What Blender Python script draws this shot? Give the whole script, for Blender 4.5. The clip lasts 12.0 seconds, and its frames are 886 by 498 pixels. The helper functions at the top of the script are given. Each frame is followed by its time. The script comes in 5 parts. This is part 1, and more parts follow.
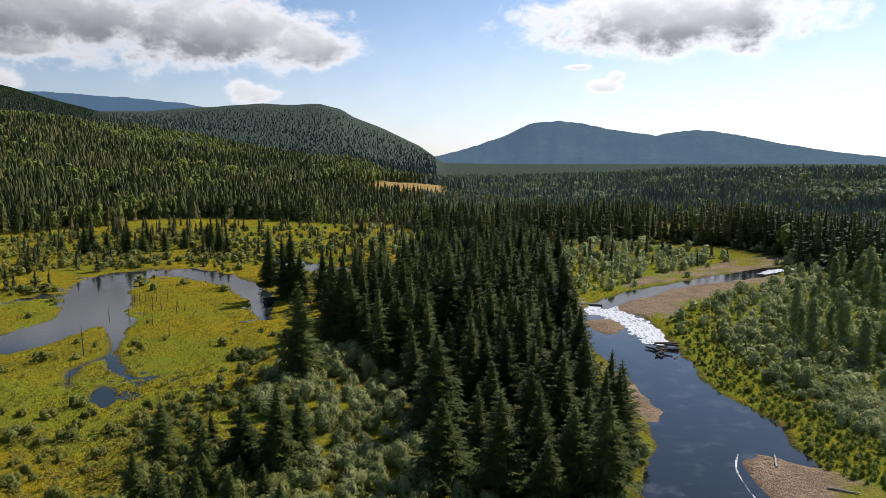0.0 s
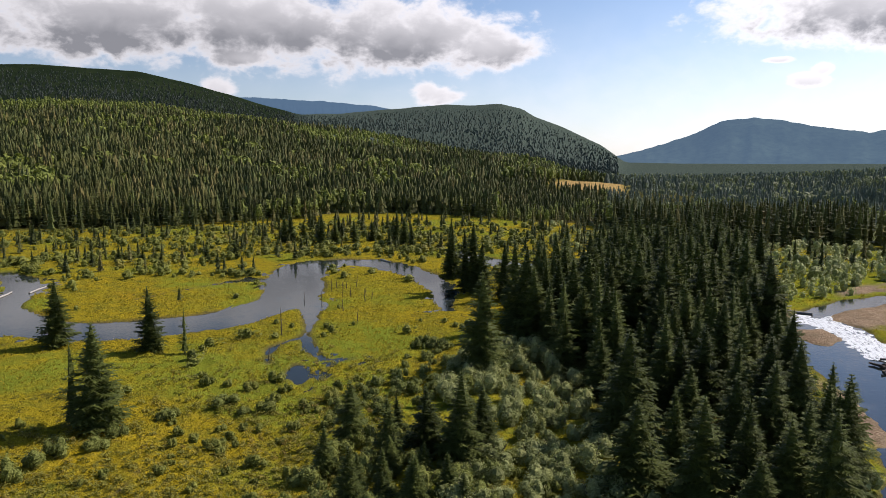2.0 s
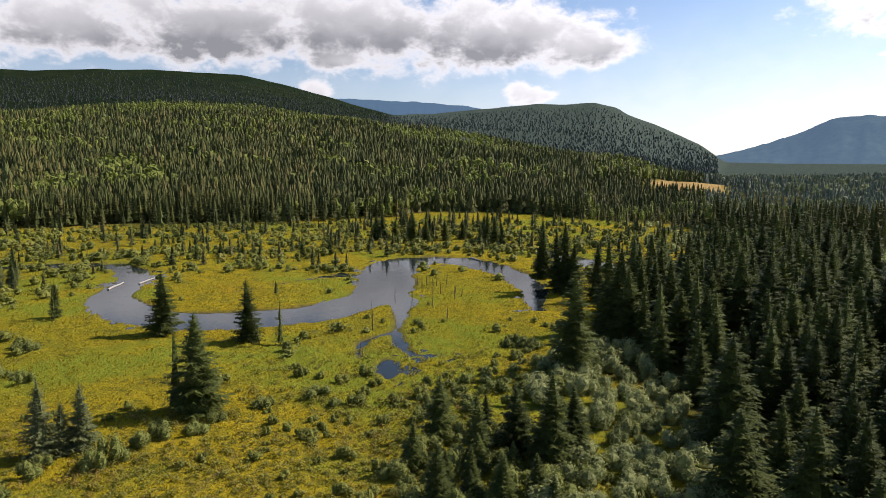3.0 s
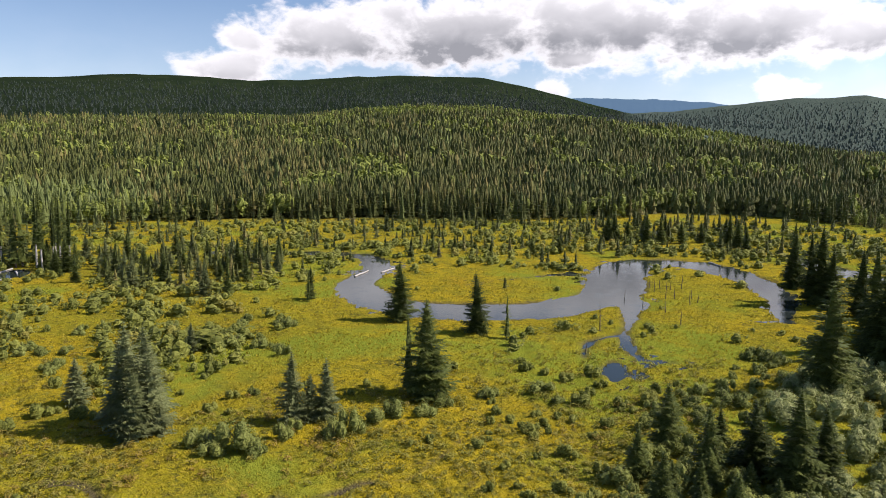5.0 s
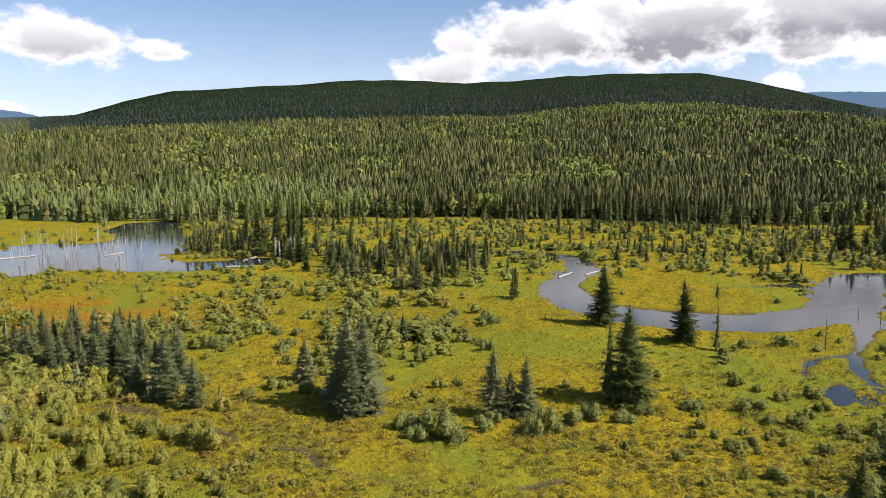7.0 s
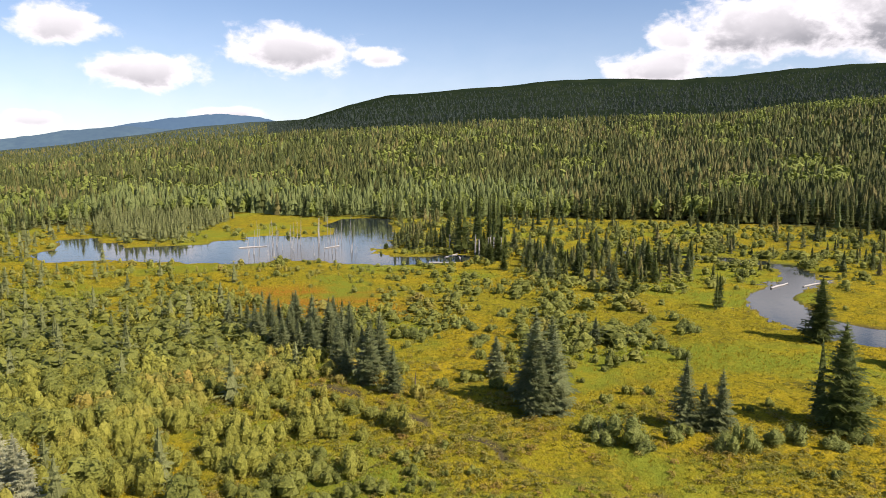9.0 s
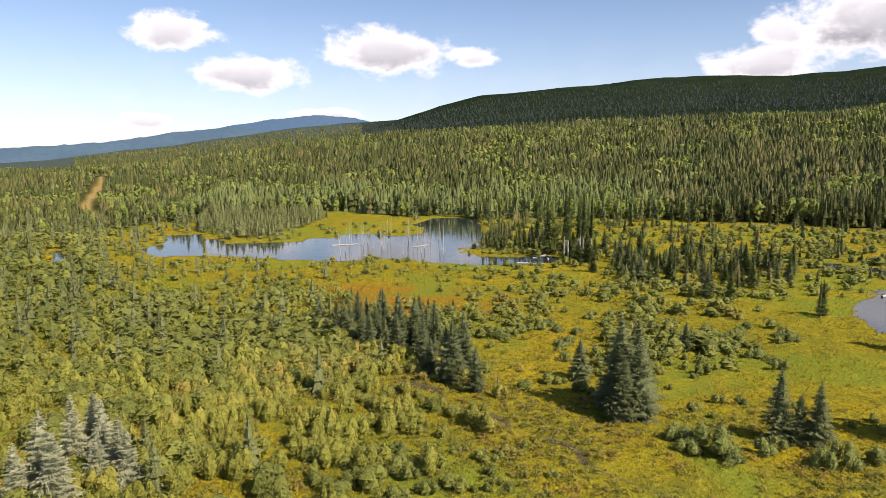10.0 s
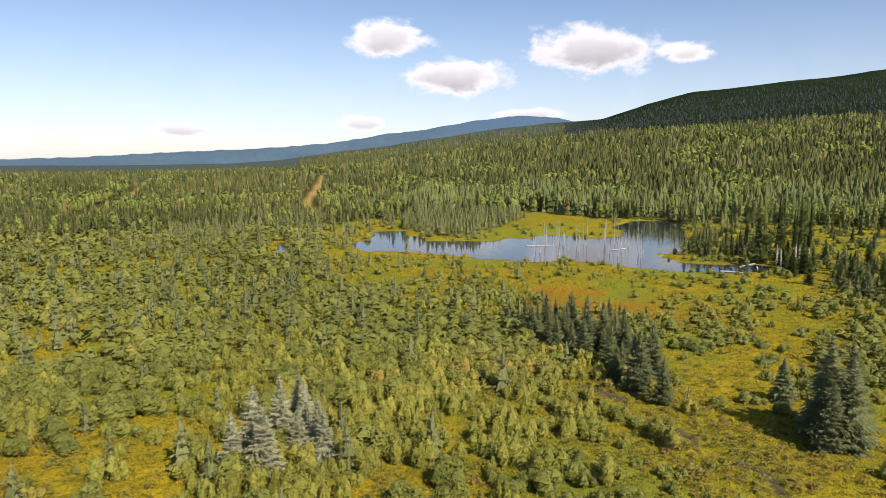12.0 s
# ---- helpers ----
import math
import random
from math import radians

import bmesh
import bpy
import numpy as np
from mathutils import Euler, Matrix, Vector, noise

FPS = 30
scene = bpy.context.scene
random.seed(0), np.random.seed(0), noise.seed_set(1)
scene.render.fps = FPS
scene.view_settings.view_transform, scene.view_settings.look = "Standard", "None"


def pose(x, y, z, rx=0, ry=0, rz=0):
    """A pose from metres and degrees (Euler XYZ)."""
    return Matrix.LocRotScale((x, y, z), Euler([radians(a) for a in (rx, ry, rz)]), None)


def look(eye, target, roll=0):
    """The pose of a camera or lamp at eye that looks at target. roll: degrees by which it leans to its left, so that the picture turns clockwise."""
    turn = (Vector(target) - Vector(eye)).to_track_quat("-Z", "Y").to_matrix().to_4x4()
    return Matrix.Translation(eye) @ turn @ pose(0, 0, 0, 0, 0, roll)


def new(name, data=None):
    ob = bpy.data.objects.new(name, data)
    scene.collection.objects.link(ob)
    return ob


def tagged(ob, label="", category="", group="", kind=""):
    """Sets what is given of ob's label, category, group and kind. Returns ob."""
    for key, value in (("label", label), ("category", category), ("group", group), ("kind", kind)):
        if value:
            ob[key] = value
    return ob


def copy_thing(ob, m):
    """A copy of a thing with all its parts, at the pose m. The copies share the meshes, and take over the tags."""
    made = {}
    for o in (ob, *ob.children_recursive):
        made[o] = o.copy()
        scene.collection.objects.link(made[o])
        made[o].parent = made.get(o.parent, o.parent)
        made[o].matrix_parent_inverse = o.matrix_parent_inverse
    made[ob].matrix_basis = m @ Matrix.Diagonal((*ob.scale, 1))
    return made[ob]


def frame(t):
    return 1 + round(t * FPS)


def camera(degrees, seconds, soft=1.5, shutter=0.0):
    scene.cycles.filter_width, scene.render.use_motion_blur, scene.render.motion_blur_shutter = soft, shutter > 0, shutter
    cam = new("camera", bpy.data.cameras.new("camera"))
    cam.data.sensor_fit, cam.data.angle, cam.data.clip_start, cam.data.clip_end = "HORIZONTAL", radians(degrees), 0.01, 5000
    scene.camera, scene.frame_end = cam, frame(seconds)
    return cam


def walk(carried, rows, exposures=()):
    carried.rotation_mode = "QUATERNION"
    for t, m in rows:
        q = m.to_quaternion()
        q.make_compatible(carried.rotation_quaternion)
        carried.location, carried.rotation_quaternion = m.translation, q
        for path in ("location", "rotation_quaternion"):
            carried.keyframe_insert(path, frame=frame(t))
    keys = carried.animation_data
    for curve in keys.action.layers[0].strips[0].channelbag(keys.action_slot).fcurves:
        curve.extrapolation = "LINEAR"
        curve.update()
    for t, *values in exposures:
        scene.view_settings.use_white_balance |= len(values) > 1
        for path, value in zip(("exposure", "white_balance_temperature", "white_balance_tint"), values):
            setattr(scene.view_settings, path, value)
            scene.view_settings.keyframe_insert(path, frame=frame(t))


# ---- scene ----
# ---- camera and its way: a hovering aircraft that turns to the left ----
ROWS = [
    (0.0, 0.0, 0.0, 40.0, 0.0), (0.5, -0.65, 0.98, 39.47, 3.29), (1.0, -1.28, 1.93, 38.96, 7.02),
    (1.5, -1.84, 2.8, 38.48, 10.55), (2.0, -2.29, 3.48, 38.06, 14.01), (2.5, -2.62, 3.94, 37.71, 17.42),
    (4.5, -3.19, 5.0, 36.86, 34.51), (5.0, -3.12, 4.97, 36.76, 39.35), (5.5, -2.88, 4.72, 36.79, 43.46),
    (6.0, -2.49, 4.35, 36.93, 47.4), (6.5, -1.99, 3.96, 37.1, 51.51), (7.0, -1.41, 3.72, 37.24, 55.66),
    (9.0, 0.8, 4.0, 37.63, 71.61), (9.5, 1.16, 4.36, 37.66, 75.14), (10.0, 1.4, 4.86, 37.67, 78.82),
    (10.5, 1.65, 5.37, 37.72, 83.02), (11.0, 1.92, 5.85, 37.81, 86.96), (11.5, 2.12, 6.24, 37.99, 90.65),
    (12.0, 2.32, 6.61, 38.2, 94.61)]
DOWN = 7.1
cam = camera(63.0, 12.0, soft=0.5)
walk(cam, [(t, pose(x, y, z, 90 - DOWN, 0, yaw)) for t, x, y, z, yaw in ROWS],
     exposures=[(0.0, -0.03, 6350, 13), (2.5, 0.12, 6500, 16), (4.5, 0.42, 6500, 16), (7.0, 0.54, 6550, 16), (9.5, 0.56, 6650, 18), (12.0, 0.42, 6600, 17)])

# ---- sun, sky and clouds ----
SUN_AZ, SUN_EL = -50.0, 42.0     # azimuths in degrees to the left of the y axis


def direction(az, el):
    a, e = radians(az), radians(el)
    return Vector((-math.sin(a) * math.cos(e), math.cos(a) * math.cos(e), math.sin(e)))


sun_data = bpy.data.lights.new("sun", "SUN")
sun_data.energy, sun_data.angle, sun_data.color = 5.4, radians(0.53), (1.0, 0.92, 0.80)
sun = new("sun", sun_data)
sun.matrix_world = look(direction(SUN_AZ, SUN_EL) * 300, (0, 0, 0))

world = bpy.data.worlds.new("sky")
world.use_nodes = True
scene.world = world


class Nodes:
    """Short hand for building a node tree."""

    def __init__(self, tree):
        self.tree = tree
        tree.nodes.clear()

    def put(self, value, socket):
        if isinstance(value, bpy.types.NodeSocket):
            self.tree.links.new(value, socket)
        elif value is not None:
            socket.default_value = value

    def node(self, kind, inputs=()):
        n = self.tree.nodes.new(kind)
        for key, value in (inputs.items() if isinstance(inputs, dict) else enumerate(inputs)):
            self.put(value, n.inputs[key])
        return n

    def math(self, op, a, b=None, c=None, clamp=False):
        n = self.node("ShaderNodeMath", [a, b, c])
        n.operation, n.use_clamp = op, clamp
        return n.outputs[0]

    def mix(self, f, a, b, blend="MIX"):
        n = self.node("ShaderNodeMix")
        n.data_type, n.blend_type, n.clamp_factor = "RGBA", blend, True
        for value, socket in ((f, n.inputs[0]), (a, n.inputs[6]), (b, n.inputs[7])):
            self.put(value if not isinstance(value, tuple) or len(value) == 4 else (*value, 1.0), socket)
        return n.outputs[2]

    def span(self, value, lo, hi, to_lo=0.0, to_hi=1.0):
        n = self.node("ShaderNodeMapRange", {"Value": value, "From Min": lo, "From Max": hi, "To Min": to_lo, "To Max": to_hi})
        n.interpolation_type = "SMOOTHSTEP"
        return n.outputs[0]

    def ramp(self, f, stops, smooth=False):
        n = self.node("ShaderNodeValToRGB", [f])
        el = n.color_ramp.elements
        n.color_ramp.interpolation = "EASE" if smooth else "LINEAR"
        while len(el) < len(stops):
            el.new(0.5)
        for e, (p, c) in zip(el, stops):
            e.position = p
            e.color = (c, c, c, 1) if isinstance(c, (int, float)) else (*c, 1)
        return n.outputs[0]

    def noise(self, vector, scale, detail=3.0, rough=0.55, distort=0.0):
        return self.node("ShaderNodeTexNoise", {"Vector": vector, "Scale": scale, "Detail": detail, "Roughness": rough,
                                                "Distortion": distort}).outputs[0]


# azimuth, elevation, half width, half height of each heap of cloud, in degrees
CLOUDS = [
    (-17.1, 9.8, 11.3, 2.4), (-12.5, 5.4, 1.4, 0.5), (-13.2, 6.1, 0.7, 0.5), (-10.3, 6.9, 1.1, 0.22), (14.4, 4.9, 1.7, 0.8), (30.9, 5.1, 1.3, 0.8),
    (54.3, 8.6, 2.1, 1.0), (48.2, 9.1, 6.2, 2.3), (37.9, 9.6, 10.3, 3.0), (27.6, 9.8, 10.3, 3.1), (17.4, 9.1, 9.0, 2.9),
    (10.9, 8.4, 4.3, 1.8), (28.9, 7.4, 3.1, 0.8), (55.5, 6.7, 3.7, 1.5), (15.1, 5.1, 1.2, 0.8), (83.3, 8.1, 4.5, 1.7),
    (76.5, 7.7, 2.0, 0.7), (98.9, 9.0, 3.1, 1.4), (93.3, 6.2, 3.9, 1.3), (100.9, 2.7, 1.8, 0.6),
    (88.0, 3.4, 2.4, 0.5), (114.0, 2.1, 2.0, 0.5)]
w = Nodes(world.node_tree)
way = w.node("ShaderNodeTexCoord").outputs["Generated"]
sep = w.node("ShaderNodeSeparateXYZ", [way]).outputs
az_n = w.math("MULTIPLY", w.math("ARCTAN2", w.math("MULTIPLY", sep[0], -1.0), sep[1]), 57.2958)
el_n = w.math("MULTIPLY", w.math("ARCSINE", sep[2]), 57.2958)
flat = w.node("ShaderNodeCombineXYZ", [az_n, w.math("MULTIPLY", el_n, 1.5), 0.0]).outputs[0]
billow = w.noise(flat, 0.38, 5.0, 0.52, 0.3)
fine = w.noise(flat, 1.8, 6.0, 0.58)
ragged = w.math("MULTIPLY_ADD", w.math("SUBTRACT", fine, 0.5), 0.36, w.math("MULTIPLY", w.math("SUBTRACT", billow, 0.5), 1.3))
dense, gloom_sum, share_sum = None, None, None
for a, e, hw, hh in CLOUDS:
    dx = w.math("DIVIDE", w.math("SUBTRACT", az_n, a), hw * 1.22)
    dy = w.math("DIVIDE", w.math("SUBTRACT", el_n, e), hh * 1.3)
    dyb = w.math("MULTIPLY", w.math("MINIMUM", dy, 0.0), 1.12)      # bases are flatter than tops
    dyt = w.math("ADD", w.math("MAXIMUM", dy, 0.0), dyb)
    d2 = w.math("ADD", w.math("MULTIPLY", dx, dx), w.math("MULTIPLY", dyt, dyt))
    body = w.math("SUBTRACT", 1.0, w.math("SQRT", d2))
    deep = min(1.0, 0.22 + hw * 0.09)                               # broad clouds have dark bases
    share = w.math("POWER", w.math("MAXIMUM", w.math("ADD", body, 0.6), 0.01), 3.0)
    gloom = w.math("MULTIPLY", w.math("MULTIPLY", w.math("MULTIPLY_ADD", dy, -0.75, 0.62, clamp=True), deep), share)
    if dense is None:
        dense, gloom_sum, share_sum = body, gloom, share
    else:
        gloom_sum, share_sum = w.math("ADD", gloom_sum, gloom), w.math("ADD", share_sum, share)
        dense = w.math("SMOOTH_MAX", dense, body, 0.2)
under = w.math("DIVIDE", gloom_sum, share_sum)
cover = w.math("ADD", w.math("MAXIMUM", dense, -1.0), ragged)
alpha = w.span(cover, 0.0, 0.44)
thick = w.math("MULTIPLY", w.span(cover, 0.2, 0.75), w.math("MULTIPLY", under, w.math("MULTIPLY_ADD", billow, 0.9, 0.75)), clamp=True)
sky_tex = w.node("ShaderNodeTexSky")
sky_tex.sky_type, sky_tex.sun_disc = "NISHITA", False
sky_tex.sun_elevation, sky_tex.sun_rotation = radians(SUN_EL), radians(-SUN_AZ)
sky_tex.altitude, sky_tex.air_density, sky_tex.dust_density, sky_tex.ozone_density = 800.0, 1.0, 0.8, 3.0
cloud = w.mix(thick, (8.3, 8.3, 8.5), (2.7, 2.8, 3.05))
# a thin veil low over the horizon
veil = w.math("ADD", w.span(el_n, -1.0, 13.0, 0.36, 0.0), w.math("MULTIPLY", w.span(el_n, -1.0, 16.0, 0.5, 0.0), w.span(az_n, -30.0, 38.0, 1.0, 0.0)))
heaven = w.mix(w.math("MULTIPLY", veil, w.math("MULTIPLY_ADD", billow, 0.8, 0.4), clamp=True), sky_tex.outputs[0], (8.3, 8.4, 9.0))
both = w.mix(alpha, heaven, cloud)
# the whole sky is brighter towards the sun
toward = w.node("ShaderNodeVectorMath", [way, tuple(direction(SUN_AZ, 10.0))])
toward.operation = "DOT_PRODUCT"
back = w.node("ShaderNodeBackground", {"Color": both, "Strength": w.span(toward.outputs["Value"], 0.05, 0.95, 0.098, 0.135)})
out = w.node("ShaderNodeOutputWorld", {"Surface": back.outputs[0]})

# ---- materials ----
def material(name):
    m = bpy.data.materials.new(name)
    m.use_nodes = True
    return m, Nodes(m.node_tree)


def surface(n, color, rough=0.8, bump=None, strength=0.5, dist=0.1, metal=0.0, spec=0.3):
    b = n.node("ShaderNodeBsdfPrincipled", {"Base Color": color, "Roughness": rough, "Metallic": metal, "Specular IOR Level": spec})
    if bump is not None:
        n.put(n.node("ShaderNodeBump", {"Height": bump, "Strength": strength, "Distance": dist}).outputs[0], b.inputs["Normal"])
    n.node("ShaderNodeOutputMaterial", {"Surface": b.outputs[0]})
    return b


def leafy(name, dark, light, through_light=0.3, per_object=True, warm=None, warm_share=0.0, grain=3.5, gloss=0.1):
    """Foliage: its colour goes from plant to plant and from leaf to leaf, and some light comes through.
    grain: how many leaf clumps there are to a metre."""
    m, n = material(name)
    geo = n.node("ShaderNodeNewGeometry")
    if per_object:
        pick = n.node("ShaderNodeObjectInfo").outputs["Random"]
    else:
        plant = n.node("ShaderNodeAttribute")
        plant.attribute_name = "tint"
        pick = plant.outputs["Fac"]
    leaf = geo.outputs["Random Per Island"]
    small = n.noise(geo.outputs["Position"], grain, 3.0, 0.65)
    spots = n.math("MULTIPLY_ADD", leaf, 0.25, n.math("MULTIPLY", n.span(small, 0.36, 0.66), 0.35))
    f = n.math("MULTIPLY_ADD", pick, 0.55, spots, clamp=True)
    col = n.mix(f, dark, light)
    if warm is not None:
        tint = n.math("ADD", n.math("MULTIPLY", n.noise(geo.outputs["Position"], 0.06, 2.0), 0.55), n.math("MULTIPLY", n.noise(geo.outputs["Position"], 0.009, 3.0), 0.45))
        col = n.mix(n.span(n.math("ADD", tint, n.math("MULTIPLY", pick, 0.3)), 0.75 - warm_share, 0.95 - warm_share), col, warm)
    bump = n.node("ShaderNodeBump", {"Height": small, "Strength": 1.0, "Distance": 0.9 / grain})
    diff = n.node("ShaderNodeBsdfPrincipled", {"Base Color": col, "Roughness": 0.5, "Specular IOR Level": gloss, "Normal": bump.outputs[0]})
    tr = n.node("ShaderNodeBsdfTranslucent", {"Color": n.mix(0.5, col, (0.16, 0.22, 0.03))})
    mix = n.node("ShaderNodeMixShader", [through_light, diff.outputs[0], tr.outputs[0]])
    n.node("ShaderNodeOutputMaterial", {"Surface": mix.outputs[0]})
    return m


M_SPRUCE = leafy("spruce_needles", (0.016, 0.026, 0.007), (0.130, 0.155, 0.038), 0.22)
M_BLUE = leafy("blue_spruce_needles", (0.070, 0.086, 0.032), (0.205, 0.225, 0.095), 0.2)
M_SILVER = leafy("silvery_spruce_needles", (0.20, 0.205, 0.11), (0.44, 0.435, 0.26), 0.25)
M_SAPLING = leafy("sapling_needles", (0.088, 0.102, 0.032), (0.235, 0.245, 0.092), 0.2, False, grain=2.0)
M_DWARF = leafy("dwarf_birch_leaves", (0.145, 0.145, 0.028), (0.34, 0.30, 0.06), 0.3, False, (0.30, 0.19, 0.05), 0.10)
M_WOODS = leafy("woods_needles", (0.026, 0.037, 0.011), (0.128, 0.138, 0.036), 0.10, False, (0.175, 0.150, 0.050), 0.10, 1.2)
M_PALE_WOODS = leafy("young_woods_needles", (0.075, 0.098, 0.030), (0.205, 0.235, 0.075), 0.16, False, grain=1.2)
# conifers across the valley: haze of distance is mixed into the needle colour
M_VALLEY_HAZE_WOODS = leafy("valley_haze_needles", (0.105, 0.135, 0.115), (0.24, 0.28, 0.22), 0.4, False, grain=0.8)
# lit far slope: sunlight and distance haze are painted into the needle colour
M_HAZE_WOODS = leafy("hazed_sunlit_needles", (0.046, 0.067, 0.058), (0.084, 0.110, 0.090), 0.2, False, grain=0.5)
# the ridge's cloud shadow is put into this darker needle colour
M_CLOUD_SHADED = leafy("cloud_shaded_needles", (0.022, 0.034, 0.028), (0.040, 0.053, 0.040), 0.08, False, grain=0.5)
M_WILLOW = leafy("willow_leaves", (0.105, 0.130, 0.042), (0.50, 0.52, 0.215), 0.34, True)
M_THICKET = leafy("thicket_leaves", (0.112, 0.118, 0.020), (0.355, 0.342, 0.060), 0.26, False, (0.38, 0.275, 0.06), 0.04)
M_BRUSH = leafy("brush_leaves", (0.066, 0.082, 0.019), (0.270, 0.276, 0.056), 0.24, False, (0.28, 0.22, 0.05), 0.02)
M_BUSH = leafy("green_willow_leaves", (0.085, 0.105, 0.026), (0.27, 0.29, 0.075), 0.26, True)
M_HERBS = leafy("bank_herb_leaves", (0.13, 0.175, 0.022), (0.34, 0.37, 0.070), 0.4, False)
M_ASPEN = leafy("aspen_leaves", (0.15, 0.19, 0.065), (0.38, 0.43, 0.18), 0.4, True)
M_POPLAR_FAR = leafy("far_broadleaf", (0.095, 0.125, 0.025), (0.27, 0.30, 0.064), 0.22, False, grain=1.2)
M_BANK = leafy("bank_willow_leaves", (0.165, 0.195, 0.065), (0.66, 0.68, 0.31), 0.40, False)
# broadleaf trees there, likewise paled and blued for painted haze
M_VALLEY_HAZE = leafy("valley_haze_broadleaf", (0.14, 0.17, 0.095), (0.36, 0.39, 0.23), 0.45, False, grain=0.8)
M_SEDGE = leafy("sedge_blades", (0.30, 0.232, 0.018), (0.50, 0.385, 0.036), 0.45, False)


def bark(name, a, b):
    m, n = material(name)
    pos = n.node("ShaderNodeTexCoord").outputs["Object"]
    grain = n.noise(n.node("ShaderNodeVectorMath", [pos, (9.0, 9.0, 1.2)]).outputs[0], 2.0, 4.0)
    for v in m.node_tree.nodes:
        if v.bl_idname == "ShaderNodeVectorMath":
            v.operation = "MULTIPLY"
    surface(n, n.mix(grain, a, b), 0.9, grain, 0.6, 0.03)
    return m


M_BARK = bark("spruce_bark", (0.06, 0.045, 0.035), (0.16, 0.13, 0.11))
M_GREY = bark("weathered_wood", (0.22, 0.20, 0.18), (0.50, 0.47, 0.43))
M_PALE = bark("aspen_bark", (0.30, 0.29, 0.25), (0.55, 0.53, 0.47))


def ground_material():
    m, n = material("valley_ground")
    geo = n.node("ShaderNodeNewGeometry")
    pos = geo.outputs["Position"]
    big = n.noise(pos, 0.018, 4.0, 0.55)
    mid = n.noise(pos, 0.16, 4.0, 0.6)
    fin = n.noise(pos, 1.1, 4.0, 0.65)
    streak = n.noise(pos, 0.5, 3.0, 0.6, 1.5)
    sedge = n.mix(n.span(big, 0.35, 0.68), (0.340, 0.252, 0.013), (0.232, 0.212, 0.015))
    sedge = n.mix(n.span(mid, 0.42, 0.72), sedge, (0.165, 0.160, 0.018))
    sedge = n.mix(n.span(fin, 0.46, 0.75, 0.0, 0.75), sedge, (0.40, 0.300, 0.040))
    sedge = n.mix(n.span(n.noise(pos, 1.9, 4.0, 0.72), 0.5, 0.62, 0.0, 0.6), sedge, (0.115, 0.108, 0.018))
    sedge = n.mix(n.span(n.noise(pos, 0.045, 4.0, 0.6, 0.8), 0.56, 0.68, 0.0, 0.3), sedge, (0.30, 0.175, 0.018))
    sedge = n.mix(n.span(streak, 0.52, 0.68, 0.0, 0.75), sedge, (0.070, 0.072, 0.018))
    sedge = n.mix(n.span(n.noise(pos, 0.33, 5.0, 0.7), 0.55, 0.68, 0.0, 0.7), sedge, (0.10, 0.082, 0.028))
    def mask(name):
        a = n.node("ShaderNodeAttribute")
        a.attribute_name = name
        return a.outputs["Fac"]
    rust = n.mix(mid, (0.30, 0.125, 0.018), (0.32, 0.19, 0.022))
    col = n.mix(mask("rust"), sedge, rust)
    lush = n.mix(fin, (0.125, 0.170, 0.018), (0.235, 0.255, 0.030))
    col = n.mix(n.math("MULTIPLY", mask("lush"), n.span(mid, 0.3, 0.6, 0.3, 0.9)), col, lush)
    hay = n.mix(fin, (0.30, 0.20, 0.075), (0.38, 0.27, 0.11))
    col = n.mix(mask("hay"), col, hay)
    litter = n.mix(mid, (0.045, 0.042, 0.018), (0.085, 0.085, 0.028))
    col = n.mix(mask("wood"), col, litter)
    # far slopes: the dark between trees and under cloud is put into the colour
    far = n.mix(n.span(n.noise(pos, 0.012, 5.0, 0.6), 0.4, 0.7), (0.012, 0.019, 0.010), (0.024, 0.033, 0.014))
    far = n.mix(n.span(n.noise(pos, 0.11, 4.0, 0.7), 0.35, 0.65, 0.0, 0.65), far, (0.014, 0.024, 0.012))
    # the sunlit sectors get a painted lighter, bluer tone for sun and haze
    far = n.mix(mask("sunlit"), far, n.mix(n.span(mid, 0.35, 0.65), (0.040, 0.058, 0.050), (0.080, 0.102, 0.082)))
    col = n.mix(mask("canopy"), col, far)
    stones = n.node("ShaderNodeTexVoronoi", {"Vector": pos, "Scale": 2.6}).outputs["Color"]
    pebble = n.mix(n.node("ShaderNodeSeparateColor", [stones]).outputs[0], (0.23, 0.16, 0.105), (0.38, 0.29, 0.20))
    pebble = n.mix(n.span(mid, 0.4, 0.7, 0.0, 0.6), pebble, (0.16, 0.125, 0.085))
    col = n.mix(mask("gravel"), col, pebble)
    mud = n.mix(fin, (0.055, 0.045, 0.030), (0.115, 0.095, 0.062))
    col = n.mix(mask("mud"), col, mud)
    hgt = n.math("ADD", n.math("MULTIPLY", fin, 0.6), n.math("MULTIPLY", n.noise(pos, 3.5, 3.0, 0.7), 0.5))
    surface(n, col, 0.95, hgt, 1.0, 0.9, spec=0.0)
    return m


M_GROUND = ground_material()


def water_material(name, deep, ior, rough=0.04, wave=1.1, strength=0.06):
    m, n = material(name)
    pos = n.node("ShaderNodeNewGeometry").outputs["Position"]
    rip = n.math("ADD", n.noise(pos, wave, 3.0), n.math("MULTIPLY", n.noise(pos, wave * 4.5, 2.0), 0.4))
    weed = n.span(n.noise(pos, 0.22, 5.0, 0.65), 0.5, 0.72)
    col = n.mix(weed, deep, tuple(min(1.0, c * 2.6 + 0.02) for c in deep))
    b = surface(n, col, n.math("MULTIPLY_ADD", weed, 0.12, rough), rip, strength, 0.12, spec=0.6)
    b.inputs["IOR"].default_value = ior
    return m


M_WATER = water_material("still_pond_water", (0.016, 0.022, 0.022), 1.19)
